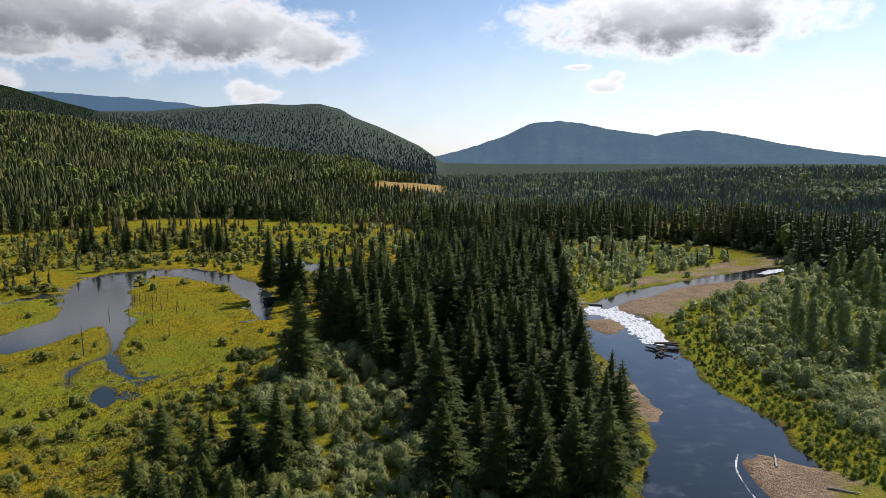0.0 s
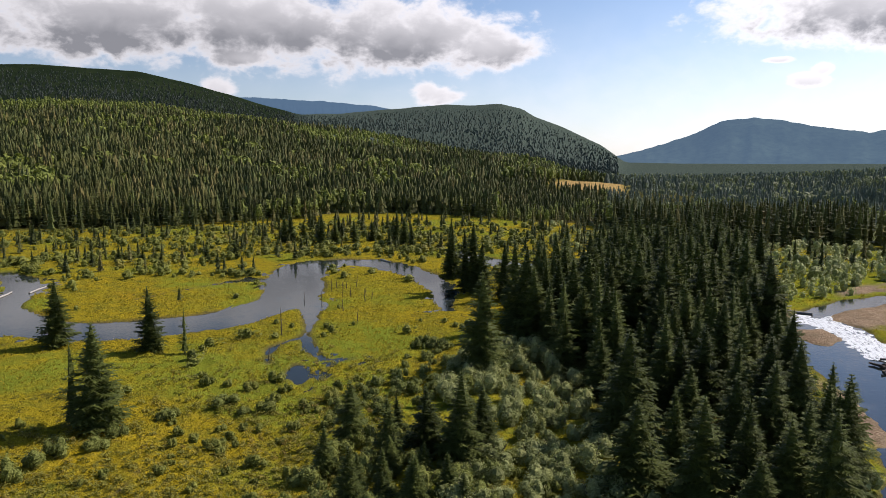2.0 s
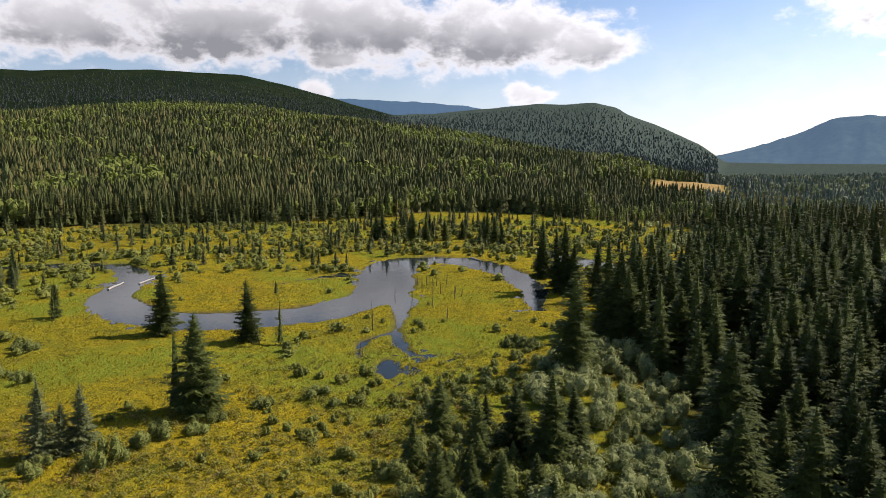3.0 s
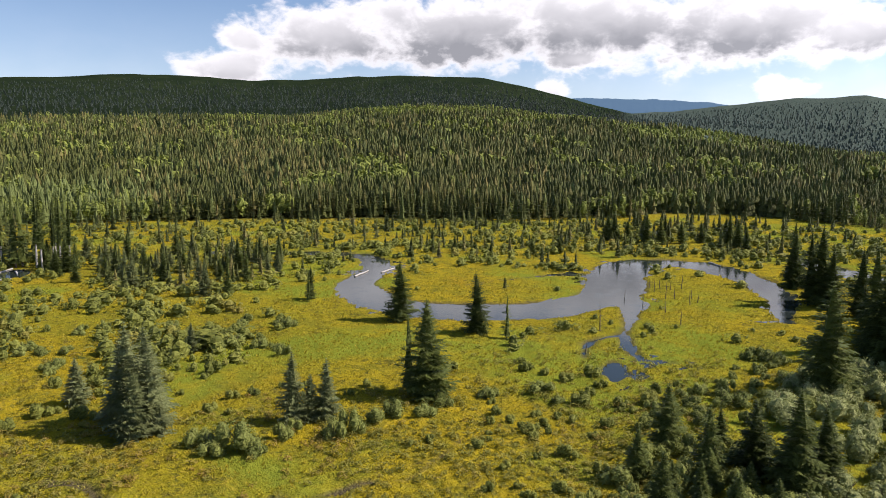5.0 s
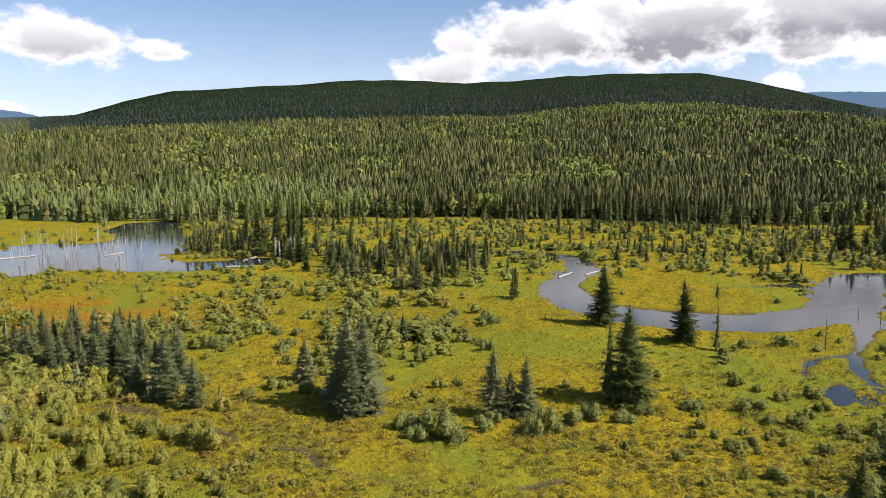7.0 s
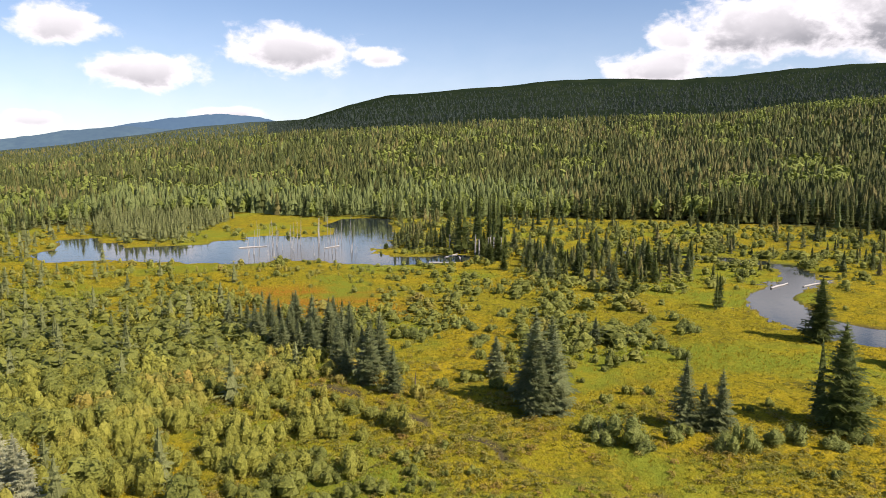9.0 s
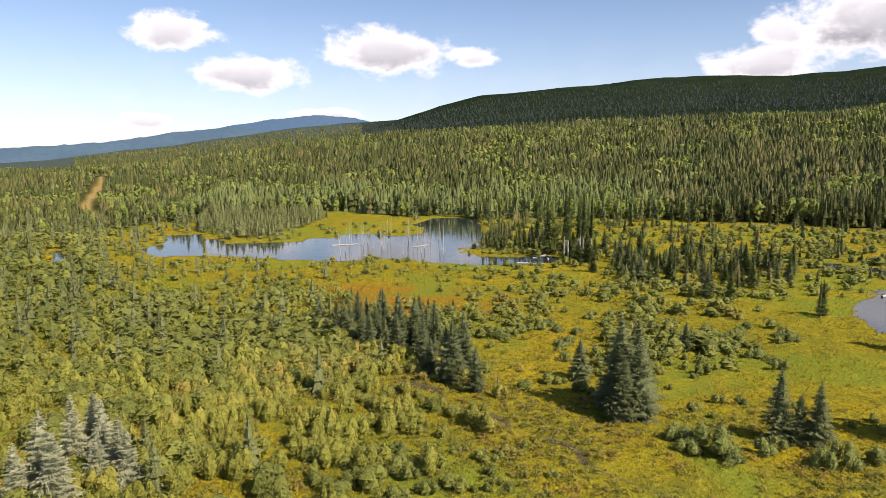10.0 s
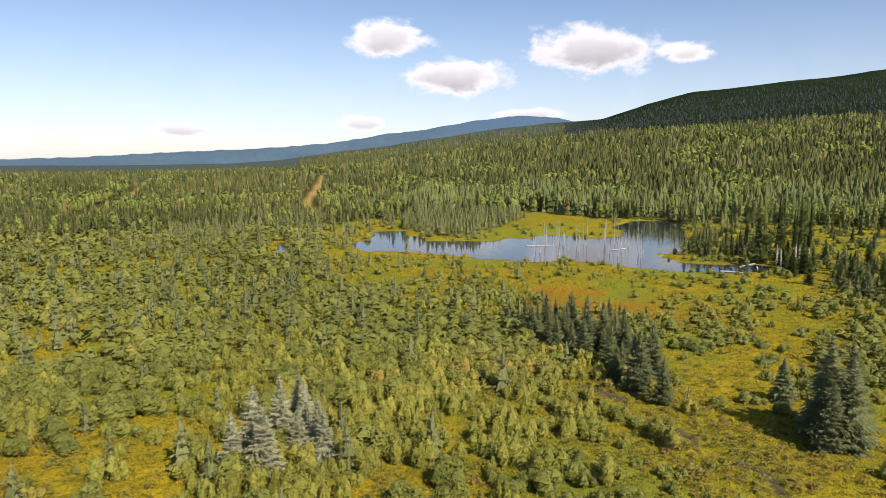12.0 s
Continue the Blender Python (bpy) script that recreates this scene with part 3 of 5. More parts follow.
def spruce_mesh(seed, whorls=24, per=8, width=0.17, twigs=4, bare=0.06, thin=0.0):
    """Triangles of a spruce crown one metre high: whorls of drooping boughs with hanging twigs."""
    g = np.random.default_rng(seed)
    v, f = [], []
    for i in range(whorls):
        u = (i + g.uniform(-0.3, 0.3)) / whorls
        z = bare + (0.985 - bare) * max(u, 0) ** 0.92
        rad = width * (1 - z) ** 0.85 * (1.0 if z > bare + 0.08 else 0.8)
        for k in range(max(4, int(per * (1 - 0.25 * z)))):
            if g.random() < thin:
                continue
            a = g.uniform(0, 6.283)
            L = rad * g.uniform(0.72, 1.22) + 0.006
            c, s = math.cos(a), math.sin(a)
            rise = 0.30 * z - 0.28 + g.uniform(-0.1, 0.1)
            def at(t, side=0.0, drop=0.0):
                return (c * L * t - s * side, s * L * t + c * side, z + rise * L * t + 0.16 * L * t * t - drop)
            half = 0.30 * L + 0.012
            for q in range(twigs):
                t0, t1 = q / twigs * 0.95, (q + 1.15) / twigs * 0.95
                wq = half * (1.05 - 0.6 * q / twigs) * g.uniform(0.7, 1.3)
                for sgn in (-1, 1):
                    b = len(v)
                    v += [at(t0), at(t1), at(min(t1 + 0.12, 1.1), sgn * wq, wq * g.uniform(0.25, 0.6))]
                    f.append((b, b + 1, b + 2))
    # the shaded heart of the crown
    for z0, z1 in ((bare + 0.03, 0.45), (0.30, 0.72), (0.58, 0.97)):
        b = len(v)
        v.append((0, 0, z1))
        for k in range(7):
            a, q = 6.283 * k / 7 + z0 * 9, width * (1 - z0) ** 0.85 * (0.62 if k % 2 else 0.42) * (1 - 0.75 * thin)
            v.append((math.cos(a) * q, math.sin(a) * q, z0))
        f += [(b, b + 1 + k, b + 1 + (k + 1) % 7) for k in range(7)]
    b = len(v)
    v += [(0.006, 0, 0.93), (-0.004, 0.005, 0.93), (-0.004, -0.005, 0.93), (0, 0, 1.0)]
    f += [(b, b + 1, b + 3), (b + 1, b + 2, b + 3), (b + 2, b, b + 3)]
    return np.array(v), np.array(f)


def tube(points, radii, sides=6):
    v, f = [], []
    for i, (p, r) in enumerate(zip(points, radii)):
        p = Vector(p)
        ahead = (Vector(points[min(i + 1, len(points) - 1)]) - Vector(points[max(i - 1, 0)])).normalized()
        e1 = ahead.orthogonal().normalized()
        e2 = ahead.cross(e1)
        for k in range(sides):
            a = 6.2832 * k / sides
            v.append(tuple(p + (e1 * math.cos(a) + e2 * math.sin(a)) * r))
    for i in range(len(points) - 1):
        for k in range(sides):
            a, b = i * sides + k, i * sides + (k + 1) % sides
            f += [(a, b, b + sides), (a, b + sides, a + sides)]
    top = (len(points) - 1) * sides
    f += [(top, top + k, top + k + 1) for k in range(1, sides - 1)]
    return np.array(v), np.array(f)


def leaf_heap(seed, lobes, leaves, size, low=-0.75, hearts=9):
    """Leaf clumps strewn over the outside of lobes (x, y, z, rx, rz)."""
    g = np.random.default_rng(seed)
    v, f = [], []
    for i, (lx, ly, lz, lr, lh) in enumerate(lobes):
        if i < hearts:                               # the leafy body of each lobe
            b, rings, seg = len(v), ((0.62, 0.42), (0.25, 0.72), (-0.25, 0.76), (-0.8, 0.5)), 6
            v.append(np.array([lx, ly, max(lz + lh * 0.8, 0.0)]))
            for cz, cr in rings:
                for k in range(seg):
                    a, q = k * 6.2832 / seg + cz * 3, lr * cr * g.uniform(0.65, 1.1)
                    v.append(np.array([lx + math.cos(a) * q, ly + math.sin(a) * q, max(lz + lh * (cz + g.uniform(-0.1, 0.1)) * 0.92, 0.0)]))
            f += [(b, b + 1 + k, b + 1 + (k + 1) % seg) for k in range(seg)]
            for ring in range(3):
                for k in range(seg):
                    p0, p1 = b + 1 + ring * seg + k, b + 1 + ring * seg + (k + 1) % seg
                    f += [(p0, p0 + seg, p1 + seg), (p0, p1 + seg, p1)]
        for _ in range(leaves):
            d = g.normal(size=3)
            d /= np.linalg.norm(d)
            if d[2] < low:
                d[2] = -d[2]
            k = g.uniform(0.72, 1.06)
            p = np.array([lx + d[0] * lr * k, ly + d[1] * lr * k, max(lz + d[2] * lh * k, 0.02)])
            n = d + (0, 0, 0.35) + g.normal(size=3) * 0.35
            n /= np.linalg.norm(n)
            e1 = np.cross(n, g.normal(size=3))
            e1 /= np.linalg.norm(e1)
            e2 = np.cross(n, e1)
            s = size * g.uniform(0.6, 1.4)
            b = len(v)
            v += [p - e1 * s, p - e2 * s * 0.7 + n * s * 0.2, p + e1 * s + e2 * s * 0.5]
            f.append((b, b + 1, b + 2))
    return np.array(v), np.array(f)


def shrub_lobes(seed, n=5):
    g = np.random.default_rng(seed)
    res = [(0, 0, 0.42, 0.44, 0.55)]
    for _ in range(n - 1):
        a, q = g.uniform(0, 6.283), g.uniform(0.25, 0.6)
        res.append((math.cos(a) * q, math.sin(a) * q, g.uniform(0.2, 0.5), g.uniform(0.25, 0.42), g.uniform(0.3, 0.48)))
    return res


def scatter(name, templates, xs, ys, zs, hs, widths, mat, label, category):
    """Many plants as one mesh. templates: unit meshes; hs: heights; widths: scale across."""
    n = len(xs)
    pick = rng.integers(0, len(templates), n)
    ang = rng.uniform(0, 6.283, n)
    tint = np.clip(0.7 * rng.random(n) + 0.9 * (vnoise(xs, ys, 38, 83) - 0.35), 0, 1)
    V, F, T, off = [], [], [], 0
    for k, (tv, tf) in enumerate(templates):
        m = np.nonzero(pick == k)[0]
        if not len(m):
            continue
        c, s = np.cos(ang[m])[:, None], np.sin(ang[m])[:, None]
        x = (tv[:, 0] * c - tv[:, 1] * s) * widths[m, None] + xs[m, None]
        y = (tv[:, 0] * s + tv[:, 1] * c) * widths[m, None] + ys[m, None]
        z = tv[:, 2] * hs[m, None] + zs[m, None]
        V.append(np.stack([x, y, z], -1).reshape(-1, 3))
        F.append((tf[None] + (off + np.arange(len(m)) * len(tv))[:, None, None]).reshape(-1, tf.shape[1]))
        T.append(np.repeat(tint[m], len(tv)))
        off += len(m) * len(tv)
    ob = link_mesh(name, np.vstack(V), np.vstack(F), mat, None, False, {"tint": np.concatenate(T)})
    return tagged(ob, label, category, "", "stuff")


def cone_tree(seed, tiers=4, sides=6, width=0.16, base=0.06):
    """A far conifer: stacked ragged skirts."""
    g = np.random.default_rng(seed)
    v, f = [], []
    for i in range(tiers):
        z0 = base + (1 - base) * i / tiers * 0.92
        z1 = min(1.0, z0 + (1 - base) / tiers * 1.55) if i < tiers - 1 else 1.0
        rad = width * (1 - z0) ** 0.9 + 0.012
        b = len(v)
        v.append((0, 0, z1))
        for k in range(sides):
            a = 6.283 * (k + 0.5 * (i % 2)) / sides
            r = rad * (g.uniform(0.75, 1.2) if k % 2 else g.uniform(0.5, 0.8))
            v.append((math.cos(a) * r, math.sin(a) * r, z0 - g.uniform(0, 0.04)))
        f += [(b, b + 1 + k, b + 1 + (k + 1) % sides) for k in range(sides)]
    return np.array(v), np.array(f)


def polar_rows(r0, r1, grow, smallest, az0=-34.0, az1=130.0):
    """Jittered places, wider apart with distance."""
    xs, ys = [], []
    r = r0
    while r < r1:
        s = max(smallest, r * grow)
        n = int(radians(az1 - az0) * r / s)
        a = np.radians(np.linspace(az0, az1, n) + rng.uniform(-0.5, 0.5, n) * (az1 - az0) / n)
        q = r + rng.uniform(-0.55, 0.55, n) * s
        xs.append(-np.sin(a) * q)
        ys.append(np.cos(a) * q)
        r += s * 1.05
    return np.concatenate(xs), np.concatenate(ys)


# -- woods on the hills and across the valley --
fx, fy = polar_rows(230, 1560, 0.0090, 4.4)
faz, fr = polar(fx, fy)
fedge = np.interp(faz, EDGE_AZ, EDGE_R) + (vnoise(fx, fy, 40, 41) - 0.5) * 70
dens = step(fr, fedge - 12, fedge + 18) * (1 - inside(FIELD, fx, fy, 20)) * (1 - inside(CLEARING, fx, fy, 8))
dens = dens * (1 - (1 - step(gap(TRACK, fx, fy), 4, 12))) * step(gap(WATERS, fx, fy), 2, 7) * step(0.5 - bars(fx, fy), 0, 0.4)
left_thin = step(faz, 92, 104) * step(900 - fr, 0, 400)
dens = dens * (1 - 0.45 * left_thin * (vnoise(fx, fy, 30, 43) > 0.45))
dens = dens * np.where((vnoise(fx, fy, 60, 47) > 0.70) & (fr > 520), 0.35, 1.0)
ok = rng.random(len(fx)) < dens
fx, fy, fr, faz = fx[ok], fy[ok], fr[ok], faz[ok]
fz = height(fx, fy) - 0.3
leafy_share = 0.03 + 0.9 * step(vnoise(fx, fy, 70, 53), 0.585, 0.68) + 0.08 * step(faz, 85, 100) + 0.3 * step(vnoise(fx, fy, 90, 54), 0.55, 0.65) * step(fr, 800, 1200)
leafy_share = leafy_share + 1.3 * step(fr, 980, 1200) * step(vnoise(fx, fy, 110, 55), 0.47, 0.58) * step(faz, 14, 20) * step(66 - faz, 0, 16)
leafy_share = leafy_share + 0.7 * step(faz, 56, 62) * step(720 - fr, 0, 150) * step(vnoise(fx, fy, 45, 56), 0.5, 0.62)
leafy_share = leafy_share + 0.75 * step(faz, 2, 4) * step(12 - faz, 0, 4) * step(fr, 720, 800) * step(vnoise(fx, fy, 50, 57), 0.3, 0.5)
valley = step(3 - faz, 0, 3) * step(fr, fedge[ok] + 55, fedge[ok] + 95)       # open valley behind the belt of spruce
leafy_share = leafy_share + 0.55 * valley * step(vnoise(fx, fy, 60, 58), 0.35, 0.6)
leafy_share = leafy_share * (1 - 0.55 * step(560 - fr, 0, 60))
broad = rng.random(len(fx)) < leafy_share * 0.75
fh = (10.5 + 9.0 * rng.random(len(fx)) ** 0.8) * (0.8 + 0.4 * vnoise(fx, fy, 35, 59)) * (1 - 0.35 * left_thin[ok])
fh = np.where((faz < 4) & (fr < 520), 13 + 8 * rng.random(len(fx)), fh)
fh = np.where((faz > -5) & (faz < 10) & (fr > 430) & (fr < 760), fh * 0.5, fh)
fh = fh * (1 - 0.25 * step(fr, 800, 1500)) * (1 - 0.5 * valley * (1 - 0.5 * step(vnoise(fx, fy, 80, 60), 0.5, 0.6)))
FAR_CONES = [cone_tree(100 + i, 4, 5, 0.18) for i in range(6)]
MID_CONES = [spruce_mesh(130 + i, 8, 4, 0.16, 2) for i in range(5)]
FINE_CONES = [cone_tree(110 + i, 3, 4, 0.19) for i in range(6)]
behind = fr - fedge[ok]
youth = step(faz, 59, 64) * step(104 - faz, 0, 8) * step(95 + 60 * vnoise(fx, fy, 50, 61) - behind, 0, 40)    # a pale young belt behind the pond
pale = (rng.random(len(fx)) < 0.85 * youth + 0.05) & (valley < 0.5)
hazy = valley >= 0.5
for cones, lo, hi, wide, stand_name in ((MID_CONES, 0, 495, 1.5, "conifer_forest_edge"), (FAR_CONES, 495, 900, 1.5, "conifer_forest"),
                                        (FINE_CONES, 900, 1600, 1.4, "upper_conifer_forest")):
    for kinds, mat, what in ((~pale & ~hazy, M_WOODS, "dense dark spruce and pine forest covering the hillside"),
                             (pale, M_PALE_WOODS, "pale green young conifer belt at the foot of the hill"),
                             (hazy, M_VALLEY_HAZE_WOODS, "hazy blue-green conifer forest across the valley")):
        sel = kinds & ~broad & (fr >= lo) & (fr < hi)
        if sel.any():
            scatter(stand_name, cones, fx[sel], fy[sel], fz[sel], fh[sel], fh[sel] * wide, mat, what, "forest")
BROAD = [leaf_heap(160 + i, [(0, 0, 0.6, 0.26, 0.36), (0.1, 0.05, 0.35, 0.22, 0.25)], 18, 0.10, hearts=1) for i in range(4)]
BROAD_FAR = [leaf_heap(170 + i, [(0, 0, 0.55, 0.28, 0.42)], 4, 0.21, hearts=1) for i in range(4)]
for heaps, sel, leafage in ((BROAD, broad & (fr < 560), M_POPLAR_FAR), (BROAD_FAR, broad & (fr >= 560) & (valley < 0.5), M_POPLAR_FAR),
                            (BROAD_FAR, broad & (fr >= 560) & (valley >= 0.5), M_VALLEY_HAZE)):
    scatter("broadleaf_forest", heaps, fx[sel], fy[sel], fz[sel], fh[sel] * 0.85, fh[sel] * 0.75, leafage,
            "light green aspens scattered through the hillside forest", "forest")
# far slopes
hx, hy = polar_rows(1570, 2850, 0.0078, 12)
haz, hr = polar(hx, hy)
ok = (rng.random(len(hx)) < 0.9) & (hr < 2840) & (np.interp(haz, BACK_AZ, BACK_EL) > 0.3)
hx, hy, hr = hx[ok], hy[ok], hr[ok]
hh = rng.uniform(8, 12, len(hx)) * (1 - 0.35 * step(hr, 2600, 2950))
SLOPE_CONES = [cone_tree(180 + i, 2, 4, 0.24) for i in range(4)]
for sel, mat, what in ((haz[ok] >= 85, M_WOODS, "sunlit conifer forest on the low far slope"), ((haz[ok] >= 25.5) & (haz[ok] < 85), M_CLOUD_SHADED, "dark conifer forest on the far ridge under cloud"), (haz[ok] < 25.5, M_HAZE_WOODS, "hazy sunlit conifer forest on the far slope")):
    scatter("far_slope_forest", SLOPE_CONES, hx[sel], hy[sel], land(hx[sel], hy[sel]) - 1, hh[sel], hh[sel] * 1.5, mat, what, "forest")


# -- single spruces --
def trunk_part(parent, h, r, mat=M_BARK, bend=0.0):
    v, f = tube([(0, 0, -0.4), (bend * 0.3, 0, h * 0.4), (bend, 0, h * 0.96)], [r, r * 0.65, r * 0.12], 7)
    return link_mesh("trunk", v, f, mat, parent)


SPRUCE_KINDS = []


def spruce_kind(seed, mat, width, label, whorls=31, per=11, thin=0.0, bare=0.04, stem=M_BARK):
    """A spruce ten metres high, to be copied."""
    top = tagged(new("spruce_tree"), label, "tree", "spruces")
    trunk_part(top, 10.0, 0.17, stem)
    v, f = spruce_mesh(seed, whorls, per, width, 5, bare, thin)
    link_mesh("crown", v * 10.0, f, mat, top)
    SPRUCE_KINDS.append(top)
    return top


DARK = [spruce_kind(200 + i, M_SPRUCE, w0, "dark green spruce standing in the valley grove") for i, w0 in enumerate((0.275, 0.25, 0.295, 0.23))]
BLUE = [spruce_kind(220 + i, M_BLUE, w0, "sunlit blue-green spruce on the sedge meadow") for i, w0 in enumerate((0.25, 0.275, 0.235))]
SILVER = [spruce_kind(230 + i, M_SILVER, w0, "pale silvery-green spruce among low willow thicket") for i, w0 in enumerate((0.23, 0.26))]
TALL = [spruce_kind(250 + i, M_SPRUCE, w0, "tall ragged spruce with a long bare trunk", 20, 8, 0.3, 0.40, M_GREY) for i, w0 in enumerate((0.17, 0.15))]
THIN = [spruce_kind(240 + i, M_SPRUCE, w0, "sparse half-dead spruce by the water", 20, 6, 0.45) for i, w0 in enumerate((0.22, 0.20))]


def place(kind, x, y, h, width=1.0, used=set()):
    """Stands one copy of a kind ten metres high at (x, y) with height h; the first goes to the kind itself."""
    z = float(height(np.array([x]), np.array([y]))[0])
    s = h / 10.0
    m = pose(x, y, z - 0.05, rng.uniform(-1.5, 1.5), rng.uniform(-1.5, 1.5), rng.uniform(0, 360))
    ob = kind if kind.name not in used else copy_thing(kind, m)
    used.add(kind.name)
    ob.matrix_basis = m @ Matrix.Diagonal((s * width, s * width, s, 1))
    return ob


# spruces that stand alone or in twos and threes: x, y, height, relative width, kind
for x, y, h, wd, kind in (
        (-73.6, 87.4, 14.2, 1.05, DARK[0]), (-78.2, 88.0, 11.5, 1.0, THIN[0]), (-114.2, 125.0, 12.6, 1.0, DARK[2]),
        (-92.7, 125.6, 12.2, 0.95, DARK[1]), (-85.2, 125.8, 8.4, 0.9, THIN[1]), (-95.5, 50.8, 14.0, 1.0, BLUE[0]),
        (-97.6, 54.3, 12.6, 1.0, BLUE[1]), (-93.0, 53.0, 11.6, 0.95, BLUE[2]), (-98.6, 51.4, 11.0, 1.0, BLUE[0]), (-92.6, 49.8, 9.0, 1.0, BLUE[1]), (-112.9, 51.6, 7.0, 1.1, BLUE[1]),
        (-80.9, 66.8, 9.6, 1.0, BLUE[2]), (-78.6, 70.8, 8.4, 0.95, BLUE[0]), (-79.8, 69.0, 6.5, 1.0, BLUE[1]),
        (-148.0, 126.5, 9.0, 0.7, THIN[0]), (-149.5, 128.5, 8.0, 0.8, DARK[3]), (-125.5, 78.5, 5.5, 0.9, BLUE[1]),
        (-56.6, 232.0, 17.5, 0.85, DARK[3]), (-55.0, 228.0, 15.0, 0.9, DARK[1]), (-43.4, 205.0, 19.0, 0.85, DARK[0]),
        (-46.5, 208.0, 17.0, 0.8, DARK[3]), (22.6, 90.6, 12.4, 0.8, DARK[0]), (22.0, 95.5, 11.0, 0.85, DARK[1]), (27.0, 112.0, 9.0, 0.8, DARK[1]),
        (-40.5, 202.0, 14.0, 0.9, DARK[2]), (-33.0, 195.0, 15.0, 0.9, DARK[1])):
    place(kind, x, y, h * 1.12, wd * 1.05)


def strew(poly, n, apart, seed, keep=None):
    """Random places in a polygon, at least so far apart."""
    g = np.random.default_rng(seed)
    p = np.array(poly)
    lo, hi = p.min(0), p.max(0)
    res = []
    for _ in range(n * 30):
        q = g.uniform(lo, hi)
        if inside(poly, q[:1], q[1:2], 0.5)[0] < 0.5 or any((a - q[0]) ** 2 + (b - q[1]) ** 2 < apart ** 2 for a, b in res):
            continue
        if gap(WATERS, q[:1], q[1:2])[0] < 2.0 or (keep is not None and not keep(q[0], q[1])):
            continue
        res.append((q[0], q[1]))
        if len(res) == n:
            break
    return res


# the grove's front rank, each with its place, height and relative width
FRONT_RANK = [(-37, 91, 9.0, 0.95), (-30, 86, 9.2, 0.9), (-26, 90, 9.5, 0.9), (-21, 88, 12.7, 0.95), (-19, 92.5, 9.6, 0.9), (-1, 101, 16.1, 1.1), (0, 85, 11.5, 1.15),
              (7, 83, 13.4, 1.1), (10, 115, 14.1, 0.9), (7, 116, 12.8, 0.9), (19, 113, 13.6, 0.9), (14, 110, 12.8, 0.9), (24, 93, 13.8, 0.8), (22, 91, 12.5, 0.85),
              (16, 84, 11.3, 1.0), (18, 87, 12.4, 0.95), (-26, 129, 18.8, 0.85), (-5, 119, 10.4, 0.8), (24, 125, 14.6, 0.85), (-31, 78, 5.0, 1.0), (-24, 77, 6.0, 1.0),
              (-20.5, 79, 5.5, 1.0), (-27, 75, 4.5, 1.0), (-18, 76, 5.0, 1.0), (12, 97, 12.0, 1.0), (17, 101, 13.0, 0.95), (12, 78, 9.0, 1.1)]
WILLOW_GLADE = [(-31, 146), (-20, 152), (-11, 131), (-6, 104), (-4, 78), (-17, 76), (-19, 101), (-27, 122)]


def in_grove(x, y):
    return inside(WILLOW_GLADE, np.array([x]), np.array([y]), 0.5)[0] < 0.5 and all((x - a) ** 2 + (y - b) ** 2 > 16 for a, b, _, _ in FRONT_RANK)


for i, (x, y, h, wd) in enumerate(FRONT_RANK):
    place(DARK[i % 4], x, y, h, wd * 1.2)
for i, (x, y) in enumerate(strew(GROVE, 150, 4.4, 301, in_grove)):
    r = math.hypot(x, y)
    if r < 112 and i % 2:
        continue
    h = (14 + 8 * rng.random()) if r > 150 else (10.5 + 6 * rng.random())
    place(DARK[i % 4], x, y, h, rng.uniform(0.85, 1.1))
gq = np.array(strew(GROVE, 160, 3.2, 302, lambda x, y: math.hypot(x, y) > 132 and in_grove(x, y)))
gqh = 9 + 8 * rng.random(len(gq))
scatter("spruce_undergrowth", [spruce_mesh(260 + i, 14, 7, 0.26, 2) for i in range(4)], gq[:, 0], gq[:, 1], height(gq[:, 0], gq[:, 1]) - 0.2, gqh, gqh, M_SPRUCE,
        "crowded younger spruces filling the dark grove", "trees")
# the blue clump before the beaver pond, the clump at the aircraft's left foot
for i, (x, y) in enumerate(strew([(-160, 8), (-165, 20), (-156, 28), (-141, 34), (-110, 37), (-108, 31), (-122, 24), (-138, 16)], 34, 3.0, 305)):
    place(BLUE[i % 3], x, y, rng.uniform(6.5, 11.0), rng.uniform(0.85, 1.1))
for i, (x, y) in enumerate(strew([(-80, -28), (-88, -26), (-93, -20), (-84, -14), (-78, -18)], 9, 2.8, 307)):
    place(SILVER[i % 2], x, y, rng.uniform(7.5, 10.5), rng.uniform(1.0, 1.2))
# the mixed stand between the meadow and the pond
for i, (x, y) in enumerate(strew([(-262, 92), (-205, 98), (-174, 107), (-164, 120), (-201, 166), (-248, 184), (-280, 143)], 44, 6.0, 309)):
    place((DARK + BLUE)[i % 7], x, y, rng.uniform(7, 12), rng.uniform(0.8, 1.0))
for i, (x, y) in enumerate(strew([(-252, 97), (-278, 98), (-282, 124), (-262, 116)], 13, 4.0, 311)):
    place((TALL[0], TALL[1], THIN[0])[i % 3], x, y, rng.uniform(22, 29), 0.85)
for x, y, h in ((-188, 224, 6), (-180, 228, 7), (-173, 232, 6), (-163, 229, 6), (-154, 244, 7), (-146, 251, 7), (-154, 309, 12), (-149, 305, 13),
                (-158, 316, 11), (-132, 301, 14), (-128, 306, 12), (-135, 328, 12), (-103, 319, 15), (-97, 312, 13), (-89, 296, 11),
                (-108, 330, 12), (-116, 322, 10), (-122, 315, 11), (-141, 318, 12), (-146, 312, 10)):
    place(DARK[int(abs(x)) % 4], x, y, h, 1.05)


